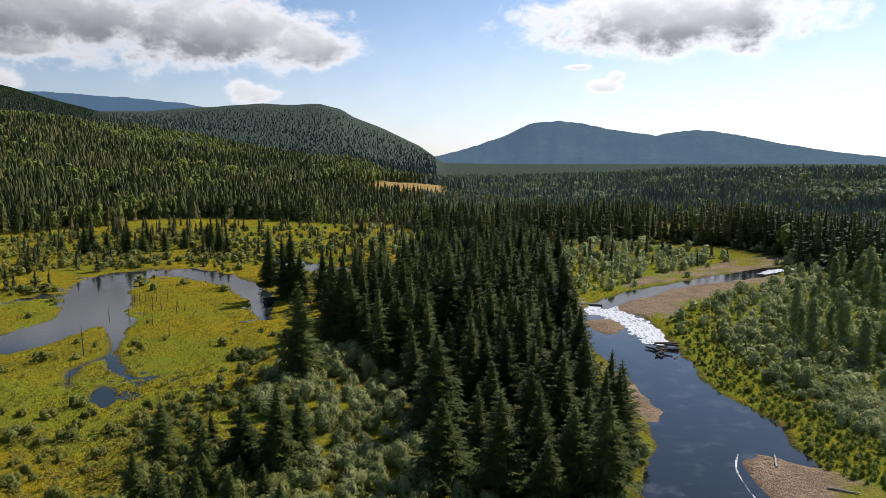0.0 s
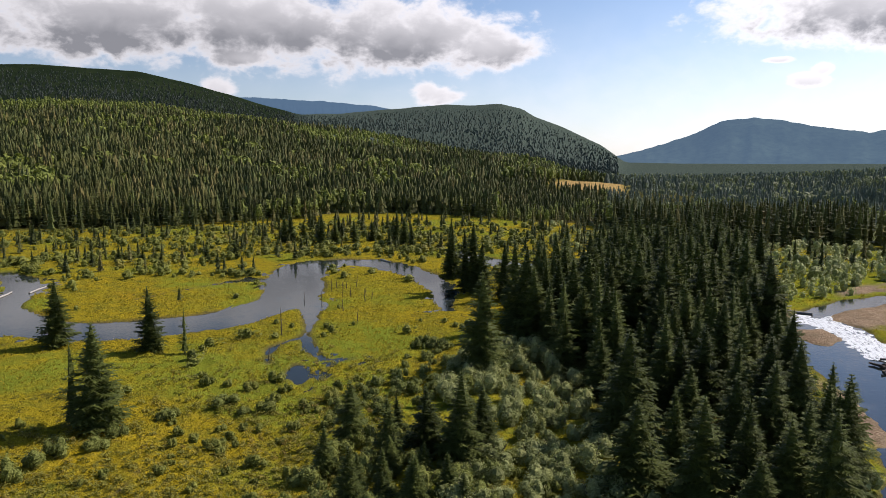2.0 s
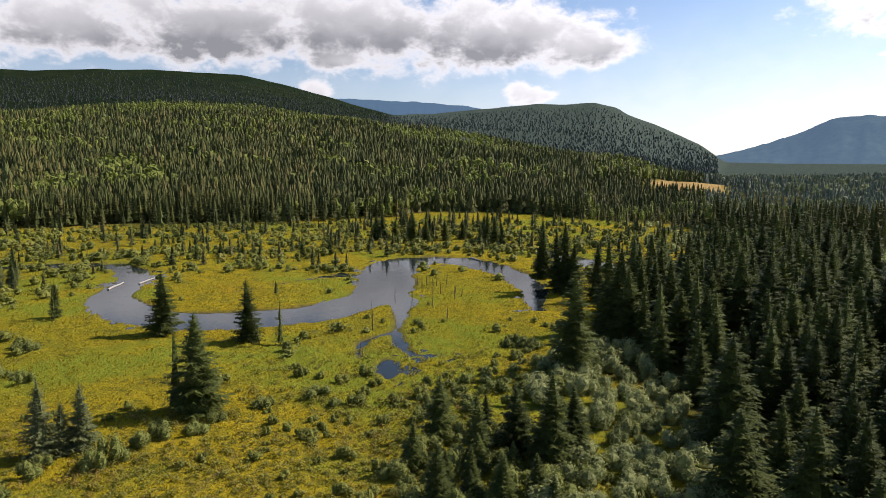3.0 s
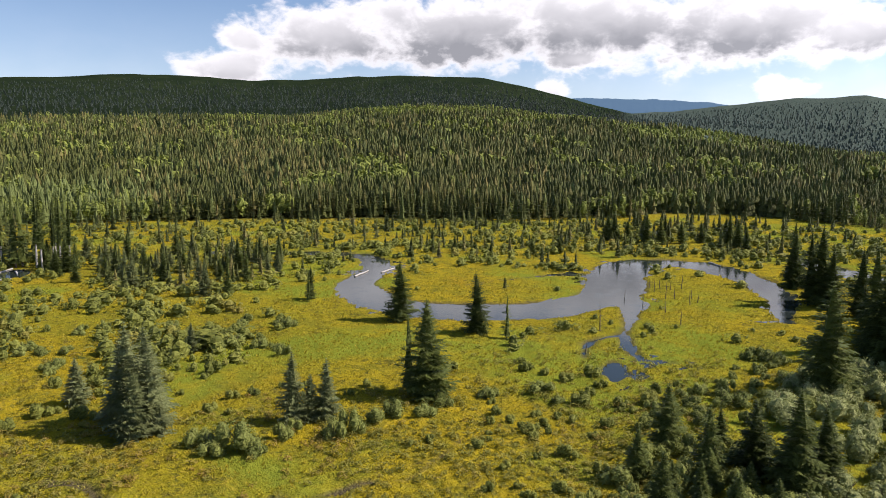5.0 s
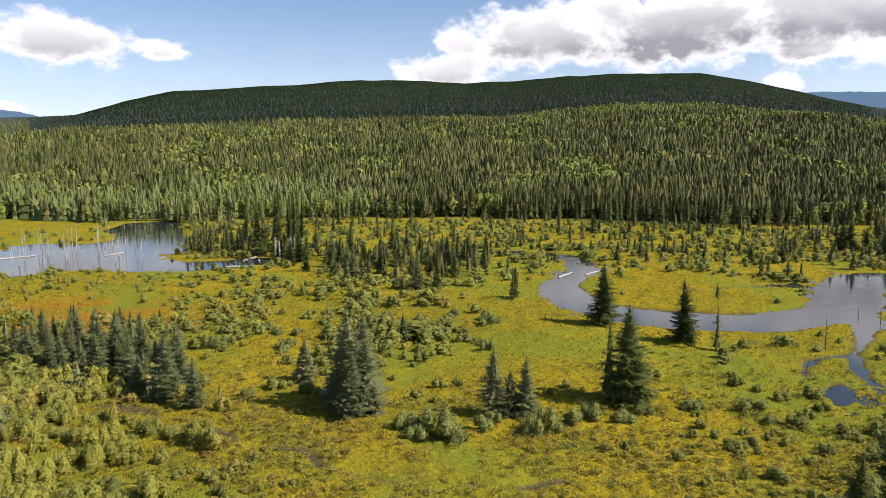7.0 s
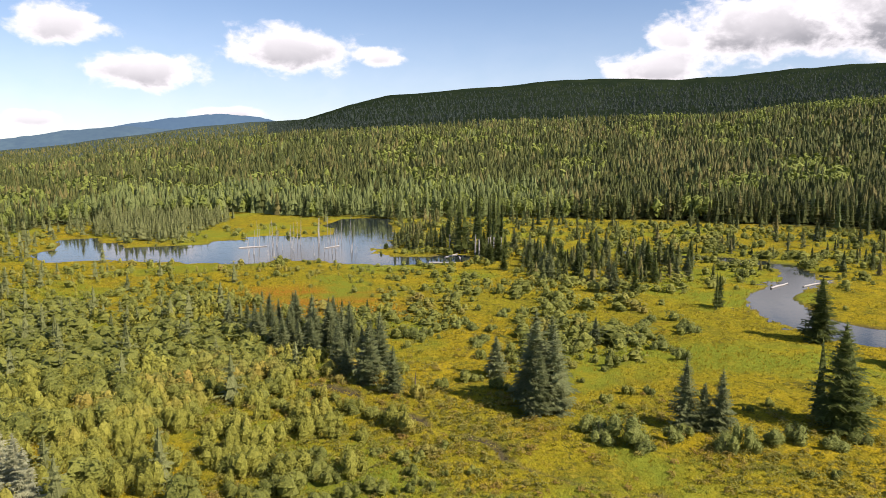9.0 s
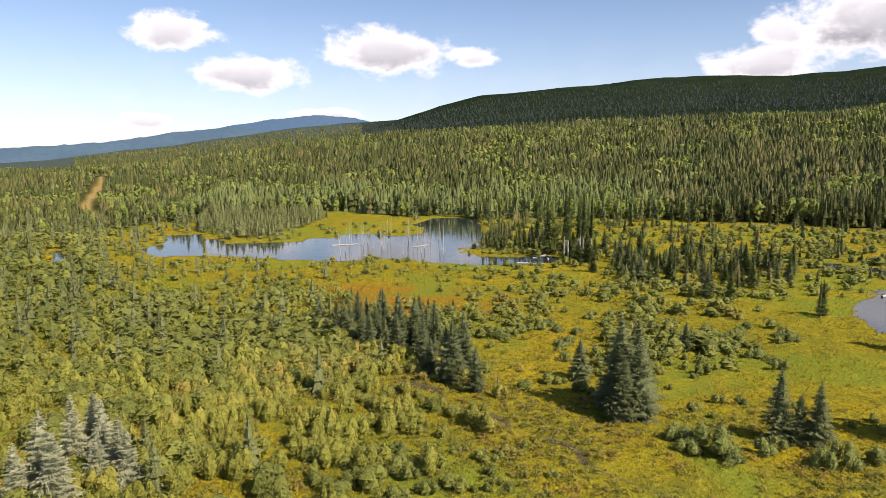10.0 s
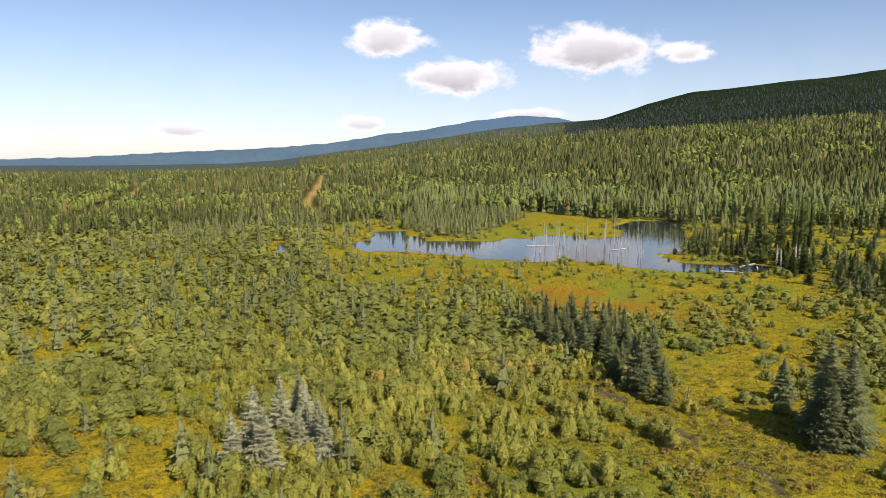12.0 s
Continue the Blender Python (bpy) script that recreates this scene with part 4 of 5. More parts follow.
# -- shrubs --
def stem_parts(parent, seed, h=0.9):
    g = np.random.default_rng(seed)
    for _ in range(3):
        a, q = g.uniform(0, 6.283), g.uniform(0.2, 0.5)
        v, f = tube([(0, 0, -0.1), (math.cos(a) * q * 0.5, math.sin(a) * q * 0.5, h * 0.4), (math.cos(a) * q, math.sin(a) * q, h * 0.85)], [0.025, 0.018, 0.006], 4)
        link_mesh("stem", v, f, M_BARK, parent)


def shrub_kind(seed, mat, label, leaves=170, size=0.046):
    """A shrub about one metre high, to be copied and scaled."""
    top = tagged(new("willow_shrub"), label, "shrub", "willow shrubs")
    stem_parts(top, seed)
    v, f = leaf_heap(seed, shrub_lobes(seed), leaves, size)
    link_mesh("foliage", v, f, mat, top)
    return top


WILLOW = [shrub_kind(400 + i, M_WILLOW, "rounded grey-green willow shrub in the wet valley") for i in range(5)]


def place_shrub(kind, x, y, h, wd, used=set()):
    z = float(height(np.array([x]), np.array([y]))[0])
    m = pose(x, y, z - 0.05, 0, 0, rng.uniform(0, 360))
    ob = kind if kind.name not in used else copy_thing(kind, m)
    used.add(kind.name)
    ob.matrix_basis = m @ Matrix.Diagonal((wd, wd, h, 1))
    return ob


BUSH = [shrub_kind(410 + i, M_BUSH, "rounded green willow bush on the sedge meadow") for i in range(3)]
for x, y, h, wd in ((-79, 57, 4.2, 4.0), (-82.5, 54.5, 3.0, 2.8), (-85, 54, 2.8, 2.6), (-78, 62.5, 2.6, 2.2), (-79, 65, 2.0, 2.0), (-72.5, 66.5, 3.2, 2.4), (-72, 70, 3.8, 2.6),
                    (-72, 74, 2.6, 2.4), (-72, 78.5, 2.8, 2.6), (-69, 81, 2.2, 2.4), (-80, 53.5, 2.2, 2.2), (-75.5, 57, 2.0, 2.2), (-77, 91, 2.8, 1.8), (-67, 93, 1.8, 2.4),
                    (-69.5, 85.5, 2.4, 2.6), (-62, 101, 2.2, 3.2), (-96, 71, 1.8, 1.6), (-57, 98, 1.6, 2.0)):
    place_shrub(BUSH[int(abs(x) + y) % 3], x, y, h, wd)
# low dark bushes in bands between the meadow and the pond
for x, y in ((-148, 85), (-143, 77), (-124, 89), (-129, 104), (-133, 91), (-115, 88), (-157, 75), (-153, 58), (-142, 46), (-133, 55), (-148, 63), (-138, 98)):
    for k in range(3):
        h = rng.uniform(1.5, 2.8)
        place_shrub(BUSH[k % 3], x + rng.uniform(-4, 4), y + rng.uniform(-3, 3), h, h * rng.uniform(0.9, 1.3))
NEAR_SHRUBS = ([(-32, 142), (-22, 152), (-11, 131), (-5, 104), (4, 92), (8, 68), (-22, 66), (-18, 98), (-30, 112)], 106, 3.0, 321, 2.0, 4.0), \
              ([(60, 100), (58, 134), (67, 178), (92, 220), (114, 234), (104, 146), (78, 84)], 50, 4.4, 323, 2.4, 5.0)
for poly, n, apart, seed, lo, hi in NEAR_SHRUBS:
    for i, (x, y) in enumerate(strew(poly, n, apart, seed)):
        h = rng.uniform(lo, hi)
        place_shrub(WILLOW[i % 5], x, y, h, h * rng.uniform(0.75, 1.15))

# dark brush and small spruces between the front spruces, and a fringe of bushes on the meadow's edge
for i, (x, y) in enumerate(strew([(-41, 82), (-35, 95), (-20, 99), (-15, 84), (-17, 72), (-32, 70)], 44, 2.0, 351)):
    h = rng.uniform(1.4, 3.0)
    place_shrub(BUSH[i % 3], x, y, h, h * rng.uniform(0.8, 1.1))
for i, (x, y) in enumerate(strew([(-40, 80), (-34, 93), (-20, 97), (-16, 78), (-30, 71)], 9, 4.0, 353)):
    place(DARK[i % 4], x, y, rng.uniform(4.5, 8.0), rng.uniform(0.95, 1.2))
for i, (x, y) in enumerate(strew([(-46, 100), (-36, 99), (-26, 118), (-32, 142), (-44, 150), (-42, 124)], 40, 3.0, 355)):
    h = rng.uniform(1.0, 2.4)
    place_shrub(BUSH[i % 3], x, y, h, h * rng.uniform(0.9, 1.3))

# thickets that nobody could count
sx, sy = polar_rows(58, 430, 0.0185, 2.45)
saz, sr = polar(sx, sy)
patch = vnoise(sx, sy, 26, 61, 3)
want = 0.16 * step(patch, 0.42, 0.6) + 0.30 * step(patch, 0.44, 0.58) * step(sr, 170, 250)
clumps = vnoise(sx, sy, 15, 63, 2)
want = want + 0.75 * step(clumps, 0.52, 0.62) * step(saz, 50, 58) * step(sr, 125, 150)
want = want + 1.1 * step(clumps, 0.50, 0.56) * step(60 - saz, 0, 12) * step(sr, 225, 270)
left = step(saz, 62 + 0.06 * sr, 84 + 0.02 * sr)
want = want + left * 0.10
lowfront = step(160 - sr, 20, 70) * step(saz, 18, 34) * (1 - left)
want = want + lowfront * 0.34 * step(patch, 0.38, 0.54)
want = want + 0.42 * step(saz, 44, 56) * step(sr, 105, 130) * step(290 - sr, 0, 60) * step(vnoise(sx, sy, 26, 62), 0.47, 0.56)
rim = step(sr, np.interp(saz, EDGE_AZ, EDGE_R) - 150, np.interp(saz, EDGE_AZ, EDGE_R) - 20)
want = want + rim * 0.95 * step(patch, 0.32, 0.52)
want = want + 0.6 * step(sr, 205, 260) * step(34 - saz, 0, 8) * step(saz, -2, 4) * step(patch, 0.3, 0.5)
want = want + step(12 - saz, 0, 6) * step(sr, 150, 240) * 0.4
want = want + inside([(62, 100), (59, 134), (68, 178), (94, 218), (116, 232), (140, 200), (116, 130), (84, 66)], sx, sy, 5) * 1.2
want = want + inside([(40, 216), (52, 290), (121, 303), (106, 268), (64, 228)], sx, sy, 6) * 1.1
shore = gap(LAKE, sx, sy)
want = want + 0.9 * step(shore, 1.5, 4) * step(20 - shore, 0, 10) * step(-sx, 220, 240) * step(312 + sx, 0, 15) * step(patch, 0.35, 0.5)
meadow = inside([(-60, 90), (-75, 105), (-105, 122), (-140, 128), (-132, 100), (-112, 76), (-100, 60), (-88, 78), (-70, 92)], sx, sy, 14)
heaps = inside([(-128, 64), (-114, 78), (-131, 102), (-142, 120), (-172, 130), (-200, 104), (-180, 66), (-142, 54)], sx, sy, 14)
island = inside([(-52, 135), (-78, 190), (-96, 235), (-70, 222), (-56, 190)], sx, sy, 10)
tongue = inside([(-100, 160), (-112, 205), (-150, 205), (-165, 190), (-150, 165), (-120, 148)], sx, sy, 12)
want = want * (1 - 0.97 * meadow) * (1 - 0.9 * island) * (1 - 0.97 * tongue) * (1 - 0.9 * inside(RUST, sx, sy, 16))
want = want * step(gap(WATERS, sx, sy), 1.5, 4) * (1 - bars(sx, sy)) * (1 - inside(GROVE, sx, sy, 6) * 0.8) * step(gap(CREEK, sx, sy), 0.3, 2)
want = want * (1 - 0.5 * step(saz, 72, 78) * step(106 - saz, 0, 5) * step(sr, 200, 230))
ok = rng.random(len(sx)) < want
sx, sy, sr, saz = sx[ok], sy[ok], sr[ok], saz[ok]
big = step(saz, 70, 90)
low = step(saz, 72, 78) * step(106 - saz, 0, 5) * step(sr, 190, 215)
sh = (1 - 0.45 * low) * (1 - 0.35 * lowfront[ok]) * (1 + 0.5 * heaps[ok] + 0.45 * step(-saz, 8, 12)) * (1.2 + 1.6 * rng.random(len(sx)) ** 1.5) * (1 + 0.7 * big + 0.5 * step(sr, 200, 300))
SHRUBS = [leaf_heap(500 + i, shrub_lobes(500 + i, 4), 90, 0.048) for i in range(6)]
FAR_SHRUBS = [leaf_heap(520 + i, shrub_lobes(520 + i, 3), 12, 0.13, hearts=1) for i in range(6)]
close = sr < 135

bank = saz < 6
for part_name, sel, temps, leafage, wide in (("willow_thicket", close & ~bank, SHRUBS, M_BRUSH, 1.1), ("willow_thicket_far", ~close & ~bank, FAR_SHRUBS, M_BRUSH, 1.45),
                                       ("bank_willows", bank & (sr < 140), SHRUBS, M_BANK, 1.0), ("bank_willows", bank & (sr >= 140), FAR_SHRUBS, M_BANK, 1.0)):
    scatter(part_name, temps, sx[sel], sy[sel], height(sx[sel], sy[sel]) - 0.08, sh[sel], sh[sel] * rng.uniform(0.8, 1.2, sel.sum()) * wide, leafage,
            "olive-green willow and birch thicket over the wet ground", "shrubs")
# the rounded willows that crowd the ground before the beaver pond
dx_, dy_ = polar_rows(56, 330, 0.021, 2.7)
daz, dr = polar(dx_, dy_)
dpatch = vnoise(dx_, dy_, 24, 64, 3)
glades = inside([(-88, 4), (-79, 8), (-70, 2), (-68, -8), (-74, -12), (-82, -6)], dx_, dy_, 4) + inside([(-112, -30), (-101, -26), (-103, -38)], dx_, dy_, 4)
dwant = step(daz, 64 + 0.05 * dr, 82 + 0.02 * dr) * (0.10 + 0.85 * step(dpatch, 0.36, 0.50)) * (1 - np.clip(glades, 0, 1))
dwant = dwant * step(gap(WATERS, dx_, dy_), 1.5, 4) * (1 - inside(RUST, dx_, dy_, 14)) * step(gap(CREEK, dx_, dy_), 0.6, 2.5)
dwant = dwant * (1 - 0.4 * step(dr, 190, 230))
ok = rng.random(len(dx_)) < dwant
dx_, dy_, dr = dx_[ok], dy_[ok], dr[ok]
dh = (1.6 + 2.6 * rng.random(len(dx_))) * (0.75 + 0.5 * vnoise(dx_, dy_, 14, 66)) * (1 - 0.35 * step(dr, 170, 230))
DOMES = [leaf_heap(620 + i, shrub_lobes(620 + i, 5), 105, 0.046) for i in range(6)]
MID_SHRUBS = [leaf_heap(630 + i, shrub_lobes(630 + i, 4), 40, 0.075, hearts=3) for i in range(6)]
for sel, temps in ((dr < 112, DOMES), ((dr >= 112) & (dr < 175), MID_SHRUBS), (dr >= 175, FAR_SHRUBS)):
    scatter("willow_thicket", temps, dx_[sel], dy_[sel], height(dx_[sel], dy_[sel]) - 0.08, dh[sel], dh[sel] * rng.uniform(0.62, 0.85, sel.sum()), M_THICKET,
            "rounded olive-green willows crowding the wet ground", "shrubs")
# young spruces among the thicket and along the rim
yx, yy = polar_rows(70, 470, 0.026, 3.6)
yaz, yr = polar(yx, yy)
yw = 0.10 * step(yaz, 66, 84) * step(yr, 90, 130) + 0.22 * step(yaz, 82 + 8 * vnoise(yx, yy, 30, 71), 100) + 0.55 * step(vnoise(yx, yy, 34, 73), 0.44, 0.6) * step(yr, 190, 300) * step(yr, 200, 420) + 0.22 * step(yr, 200, 300) * step(vnoise(yx, yy, 18, 77), 0.4, 0.6)
yw = yw + 0.6 * step(vnoise(yx, yy, 30, 79), 0.46, 0.58) * step(40 - yaz, 0, 10) * step(yr, 240, 300)
yw = yw + 0.35 * step(yaz, 92, 106) * step(yr, 190, 300) * step(vnoise(yx, yy, 40, 75), 0.4, 0.55)
yw = yw + step(14 - yaz, 0, 8) * step(yr, 260, 330) * 0.12
yw = yw * step(gap(WATERS, yx, yy), 2, 6) * (1 - 0.8 * step(yaz, 70, 76) * step(104 - yaz, 0, 6) * step(yr, 190, 215) * step(320 - yr, 0, 20)) * (1 - bars(yx, yy)) * (1 - inside(RUST, yx, yy, 10)) * (1 - inside(LOBE, yx, yy, 8))
yw = yw * (1 - 0.75 * step(yaz, 62, 70) * step(170 - yr, 0, 40))
ok = (rng.random(len(yx)) < yw) & (yr < np.interp(yaz, EDGE_AZ, EDGE_R) + 20)
yx, yy, yr = yx[ok], yy[ok], yr[ok]
yh = rng.uniform(3.5, 8.5, len(yx)) * (1 + 0.3 * step(yr, 280, 420))
SAPLINGS = [spruce_mesh(540 + i, 7, 6, 0.31, 2) for i in range(5)]
yaz = yaz[ok]
for sel, mat, what in ((yaz < 80, M_WOODS, "dark young spruces dotted through the valley thickets"),
                       (yaz >= 80, M_SAPLING, "grey-green spruce saplings crowding the wet thicket")):
    scatter("young_spruces", SAPLINGS, yx[sel], yy[sel], height(yx[sel], yy[sel]) - 0.1, yh[sel], yh[sel], mat, what, "trees")
# stands of young spruce about the beaver pond
for poly, n, apart, lo, hi, seed in (([(-385, -46), (-352, -14), (-385, -2), (-480, 24), (-520, -16), (-500, -60)], 330, 4.0, 6.0, 11.0, 341),
                                     ([(-289, -135), (-360, -113), (-426, -93), (-450, -82), (-480, -140), (-411, -180)], 260, 4.2, 5.0, 10.0, 343),
                                     ([(-342, 96), (-328, 104), (-327, 122), (-284, 116), (-278, 92), (-293, 80)], 46, 4.5, 5.0, 11.0, 345),
                                     ([(-236, 109), (-204, 104), (-184, 112), (-182, 130), (-212, 168), (-246, 169)], 60, 4.5, 5.0, 9.0, 347)):
    q = np.array(strew(poly, n, apart, seed))
    qh = rng.uniform(lo, hi, len(q))
    scatter("young_spruces", SAPLINGS, q[:, 0], q[:, 1], height(q[:, 0], q[:, 1]) - 0.1, qh, qh * 0.9, M_SAPLING if seed < 344 else M_WOODS,
            "close stand of young spruces beside the beaver pond", "trees")
# knee-high birch scrub on the marsh nearest the aircraft
bx, by = polar_rows(58, 165, 0.013, 1.3)
baz, br = polar(bx, by)
bw = 0.95 * step(vnoise(bx, by, 11, 65, 3), 0.36, 0.54) * step(baz, 10, 22) * step(165 - br, 0, 60) + 0.10
bw = bw * (1 - 0.95 * inside([(-60, 90), (-75, 105), (-105, 122), (-150, 130), (-168, 100), (-120, 62), (-100, 58), (-88, 78), (-70, 92)], bx, by, 14))
bw = bw * step(gap(WATERS, bx, by), 0.6, 2.5) * (1 - bars(bx, by)) * (1 - inside(GROVE, bx, by, 6)) * step(gap(CREEK, bx, by), 0.1, 0.8)
ok = rng.random(len(bx)) < bw
bx, by = bx[ok], by[ok]
bh = rng.uniform(0.4, 1.05, len(bx))
scatter("birch_scrub", [leaf_heap(590 + i, shrub_lobes(590 + i, 3), 16, 0.15, hearts=0) for i in range(5)], bx, by, height(bx, by) - 0.05, bh, bh * 1.35, M_DWARF,
        "knee-high olive and russet birch scrub over the marsh", "shrubs")


# tall green herbs along the river's far bank and at the grove's foot
ex, ey = polar_rows(62, 250, 0.011, 1.15)
ew = inside([(48, 92), (47, 134), (52, 160), (60, 182), (84, 212), (92, 218), (66, 176), (60, 134), (66, 90), (78, 66), (60, 72)], ex, ey, 4)
ew = ew + 0.8 * inside([(20, 78), (26, 96), (31, 120), (32, 138), (28, 140), (22, 100), (16, 80)], ex, ey, 3)
ew = ew * step(gap(WATERS, ex, ey), 0.4, 1.6) * (1 - bars(ex, ey))
ok = rng.random(len(ex)) < ew
ex, ey = ex[ok], ey[ok]
eh = rng.uniform(0.5, 1.3, len(ex))
scatter("bank_herbs", [leaf_heap(640 + i, shrub_lobes(640 + i, 2), 16, 0.13, hearts=1) for i in range(5)], ex, ey, height(ex, ey) - 0.05, eh, eh * 1.1, M_HERBS,
        "tall bright green herbs and grass along the river bank", "shrubs")


# -- aspens on the river's far bank --
def aspen_kind(seed):
    g = np.random.default_rng(seed)
    top = tagged(new("aspen_tree"), "slender grey-green young aspen on the river bank", "tree", "aspens")
    trunk_part(top, 9.0, 0.11, M_PALE)
    lobes = [(g.uniform(-0.5, 0.5), g.uniform(-0.5, 0.5), z, r, 1.3) for z, r in ((2.2, 1.2), (3.8, 1.5), (5.4, 1.3), (6.9, 1.0), (8.3, 0.7))]
    v, f = leaf_heap(seed, lobes, 150, 0.24, -1.0)
    link_mesh("crown", v, f, M_ASPEN, top)
    return top


ASPENS = [aspen_kind(580 + i) for i in range(3)]
for i, (x, y) in enumerate(strew([(72, 138), (80, 164), (104, 192), (126, 230), (145, 222), (124, 160), (84, 104), (74, 108)], 60, 4.2, 331)):
    place(ASPENS[i % 3], x, y, rng.uniform(8, 16), rng.uniform(0.85, 1.15))


# -- sedge tufts --
def tuft(seed, blades=6):
    g = np.random.default_rng(seed)
    v, f = [], []
    for _ in range(blades):
        a, lean, o = g.uniform(0, 6.283), g.uniform(0.15, 0.6), g.uniform(0, 0.35)
        c, s = math.cos(a), math.sin(a)
        b = len(v)
        v += [(c * o - s * 0.16, s * o + c * 0.16, 0), (c * o + s * 0.16, s * o - c * 0.16, 0), (c * (o + lean), s * (o + lean), g.uniform(0.6, 1.0))]
        f.append((b, b + 1, b + 2))
    return np.array(v), np.array(f)


gx, gy = polar_rows(60, 250, 0.0085, 1.0)
gaz, gr = polar(gx, gy)
ok = (gap(WATERS, gx, gy) > 0.4) & (bars(gx, gy) < 0.2) & (inside(GROVE, gx, gy, 6) < 0.5) & (rng.random(len(gx)) < 0.25 + 0.75 * step(vnoise(gx, gy, 8, 81), 0.35, 0.6))
gx, gy, gr = gx[ok], gy[ok], gr[ok]
gh = rng.uniform(0.2, 0.42, len(gx)) * (0.8 + gr / 260)
scatter("sedge", [tuft(560 + i) for i in range(6)], gx, gy, height(gx, gy) - 0.05, gh, gh * 1.4, M_SEDGE, "yellow-green sedge tufts over the marsh", "grass")


# -- drowned trees, logs and drift --
def snag_kind(seed, mat=M_GREY, label="bare grey dead tree standing in the pond", h=6.0):
    g = np.random.default_rng(seed)
    top = tagged(new("dead_snag"), label, "dead tree", "dead snags")
    v, f = tube([(0, 0, -0.8), (0.05, 0.03, h * 0.5), (0.12, -0.05, h)], [0.14, 0.09, 0.03], 6)
    bole = link_mesh("trunk", v, f, mat, top)
    for _ in range(9):
        a, z, q = g.uniform(0, 6.283), g.uniform(0.25, 0.92) * h, g.uniform(0.3, 0.9)
        v, f = tube([(0.05, 0, z), (math.cos(a) * q, math.sin(a) * q, z - 0.1 + 0.2 * g.random())], [0.03, 0.01], 4)
        link_mesh("branch", v, f, mat, bole)
    return top


SNAGS = [snag_kind(600 + i) for i in range(3)]
STUBS = [snag_kind(610 + i, M_BARK, "dark dead stub standing in the sedge") for i in range(2)]


def stand(kind, x, y, h, base=6.0, used=set()):
    z = min(float(height(np.array([x]), np.array([y]))[0]), 0.2)
    m = pose(x, y, z - 0.1, rng.uniform(-5, 5), rng.uniform(-5, 5), rng.uniform(0, 360))
    ob = kind if kind.name not in used else copy_thing(kind, m)
    used.add(kind.name)
    ob.matrix_basis = m @ Matrix.Diagonal((1, 1, h / base, 1))


for i in range(40):
    far = rng.uniform(0, 1)
    stand(SNAGS[i % 3], -278 - 62 * far, 12 + 50 * rng.uniform(0.2 * far, 1) + 8 * far, rng.uniform(4, 14))
for i in range(13):
    stand(STUBS[i % 2], -78 + rng.uniform(-9, 9), 194 + rng.uniform(-11, 11), rng.uniform(2.0, 4.4))
for x, y, h in ((-67.5, 126.5, 3), (-70, 171, 3), (-62, 160, 3.5), (-74, 145, 6.5), (-110, 36, 3.2)):
    stand(STUBS[int(h) % 2], x, y, h)


def log(x0, y0, x1, y1, r, z=-0.15, mat=M_GREY, label="bleached fallen log lying at the water's edge"):
    mid = ((x0 + x1) / 2, (y0 + y1) / 2)
    L = math.hypot(x1 - x0, y1 - y0)
    v, f = tube([(-L / 2, 0, 0), (-L * 0.15, r * 0.4, r * 0.2), (L * 0.2, -r * 0.3, 0), (L / 2, 0, r * 0.3)], [r, r * 0.92, r * 0.8, r * 0.55], 8)
    ob = link_mesh("fallen_log", v, f, mat)
    ob.matrix_basis = pose(mid[0], mid[1], z, 0, 0, math.degrees(math.atan2(y1 - y0, x1 - x0)))
    return tagged(ob, label, "log", "fallen logs")


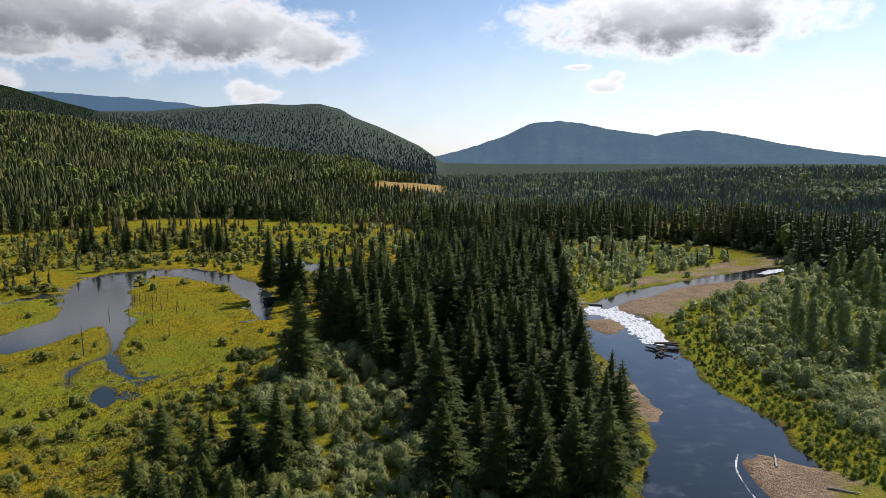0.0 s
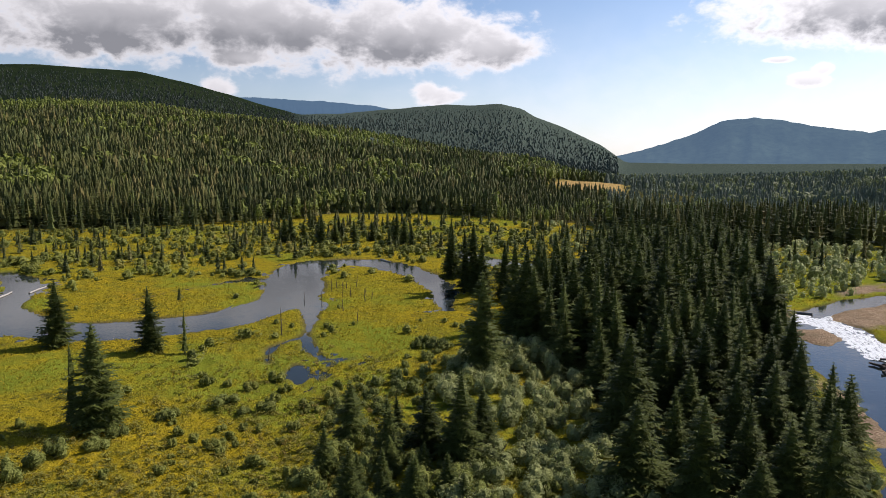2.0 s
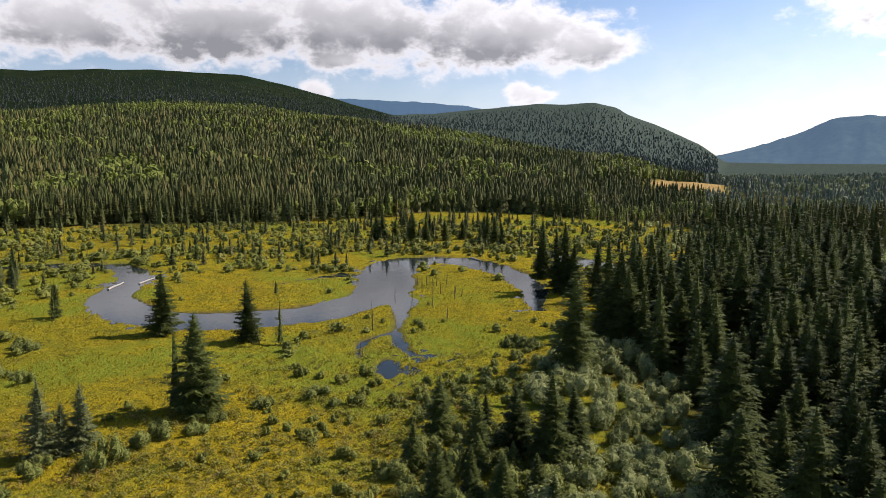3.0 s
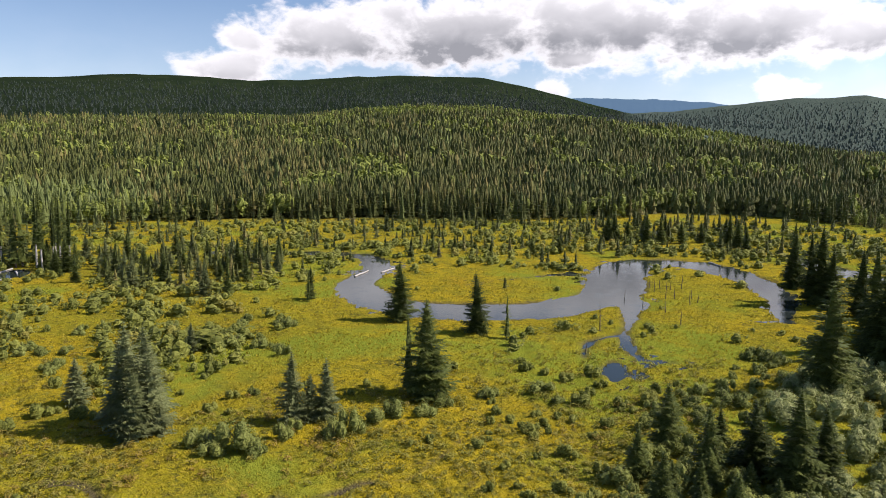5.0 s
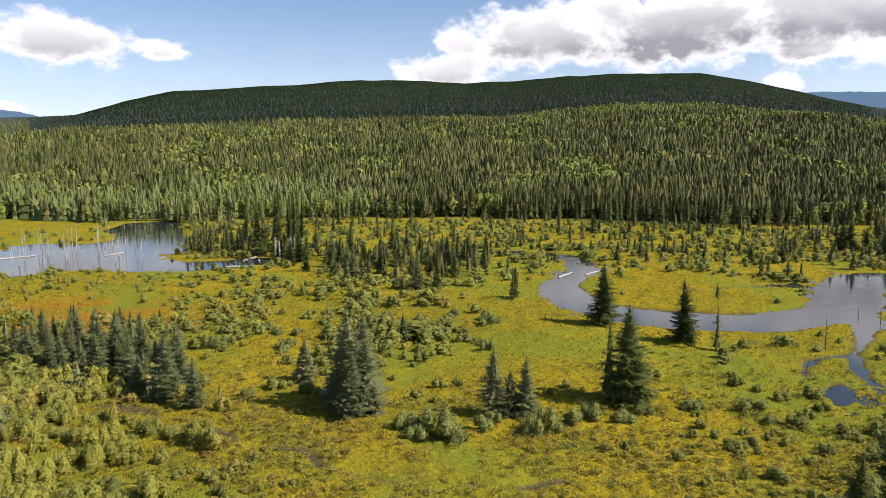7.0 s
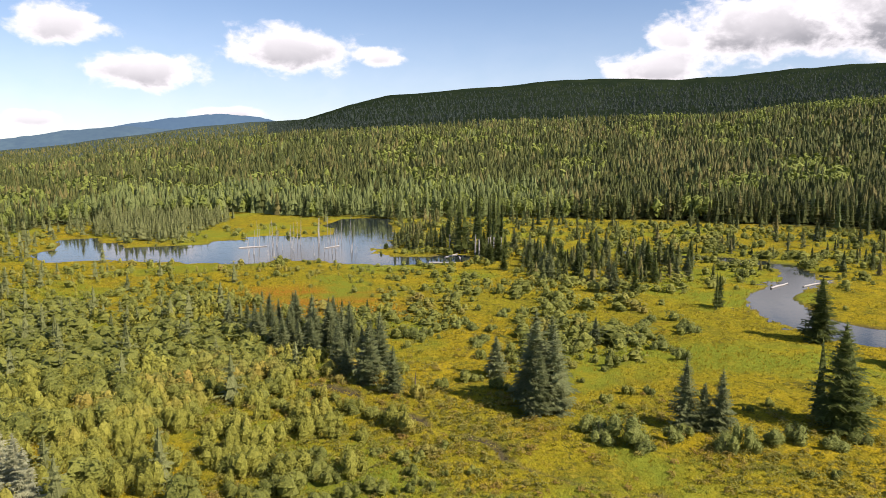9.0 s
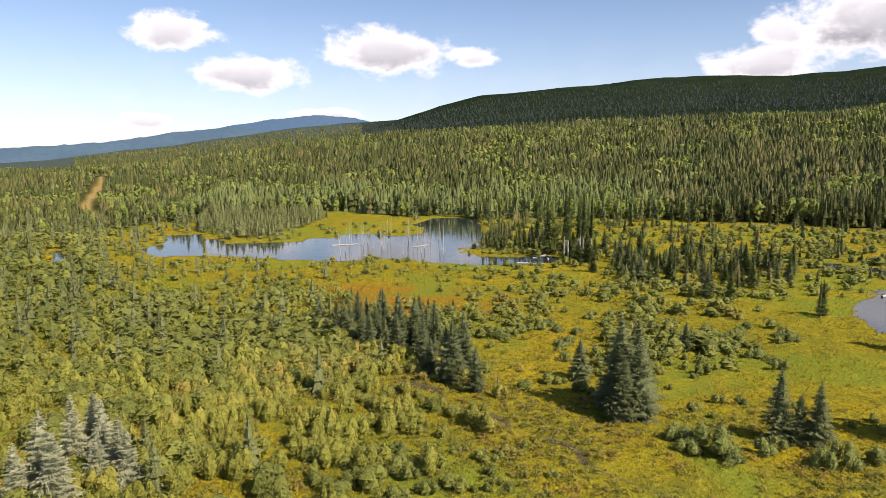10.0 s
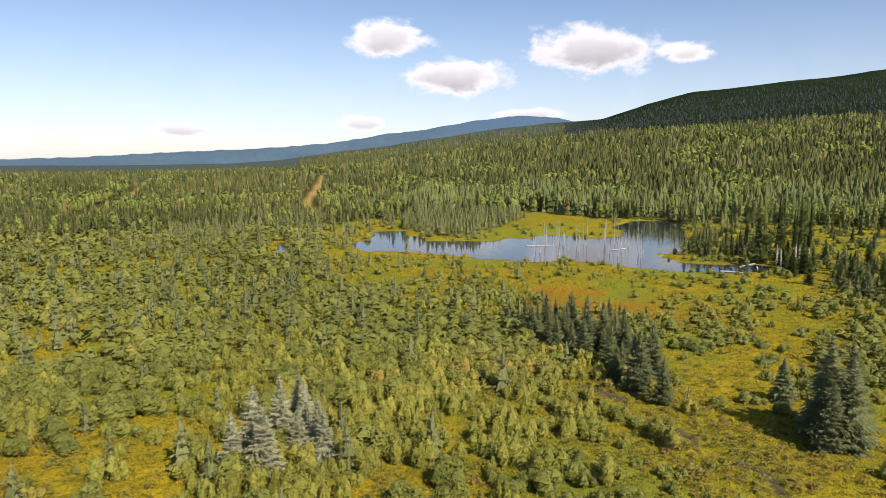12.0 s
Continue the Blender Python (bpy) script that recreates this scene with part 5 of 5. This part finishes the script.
for a in ((-168, 162, -173, 173, 0.3), (-167, 173, -172, 188, 0.25), (-92, 264, -86, 258, 0.35), (-250, 82, -246, 91, 0.35), (-318, 18, -321, 30, 0.3),
          (-312, 60, -305, 52, 0.25), (-262, 98, -255, 96, 0.3), (-270, 100, -262, 92, 0.25), (31, 203, 44, 196, 0.5), (28, 200, 41, 205, 0.4), (33, 196, 40, 201, 0.35)):
    log(*a)
log(43.5, 90, 45, 94, 0.16, 0.12)
log(47, 84, 50, 82.5, 0.14, 0.15)
for i in range(12):
    a = rng.uniform(0, 3.14)
    x, y, q = 47 + rng.uniform(-3, 3), 147 + rng.uniform(-6, 6), rng.uniform(1.2, 3.2)
    log(x - math.cos(a) * q, y - math.sin(a) * q, x + math.cos(a) * q, y + math.sin(a) * q, rng.uniform(0.12, 0.3), rng.uniform(-0.25, 0.5), M_BARK,
        "dark tangled driftwood snagged in the river")


# -- broken water over the riffle --
def riffle(points, label):
    line = spline(points, 16)
    V, F = [], []
    for i, (x, y, hw) in enumerate(line):
        j = min(i + 1, len(line) - 1)
        k = max(i - 1, 0)
        t = Vector((line[j][0] - line[k][0], line[j][1] - line[k][1])).normalized()
        for q in range(9):
            s = (q / 4 - 1) * hw * (1 + 0.14 * math.sin(i * 0.9 + q) + 0.12 * math.sin(i * 0.37 + 2 * q))
            px, py = x - t.y * s, y + t.x * s
            V.append((px, py, WATER_Z + 0.02 + 0.09 * (1 - abs(q / 4 - 1)) * (0.4 + float(vnoise(np.array([px]), np.array([py]), 1.2, 91)[0]))))
    for i in range(len(line) - 1):
        for q in range(8):
            a = i * 9 + q
            F.append((a, a + 1, a + 10, a + 9))
    return tagged(link_mesh("riffle_water", V, F, M_FOAM, None, True), label, "water", "", "structure")


riffle([(35, 198, 2.4), (40, 191, 4.0), (45, 184, 4.2), (47, 176, 4.0), (48, 168, 4.4), (48, 160, 3.6), (46, 154, 2.0)], "white broken water of a riffle sparkling in the sun")
riffle([(52, 199, 0.8), (48, 194, 1.4), (45, 188, 1.6)], "white broken water of a riffle sparkling in the sun")
riffle([(112, 252, 1.5), (122, 260, 2.5), (130, 263, 2.0)], "white broken water of a riffle sparkling in the sun")
riffle([(40.5, 95, 0.06), (38.6, 91, 0.14), (37.6, 86, 0.07), (37.2, 80, 0.12), (36.6, 73, 0.08)], "thin white line of foam along a gravel bar")
riffle([(62, 91, 0.06), (56, 101, 0.12), (51, 108, 0.05)], "thin white line of foam along the river bank")
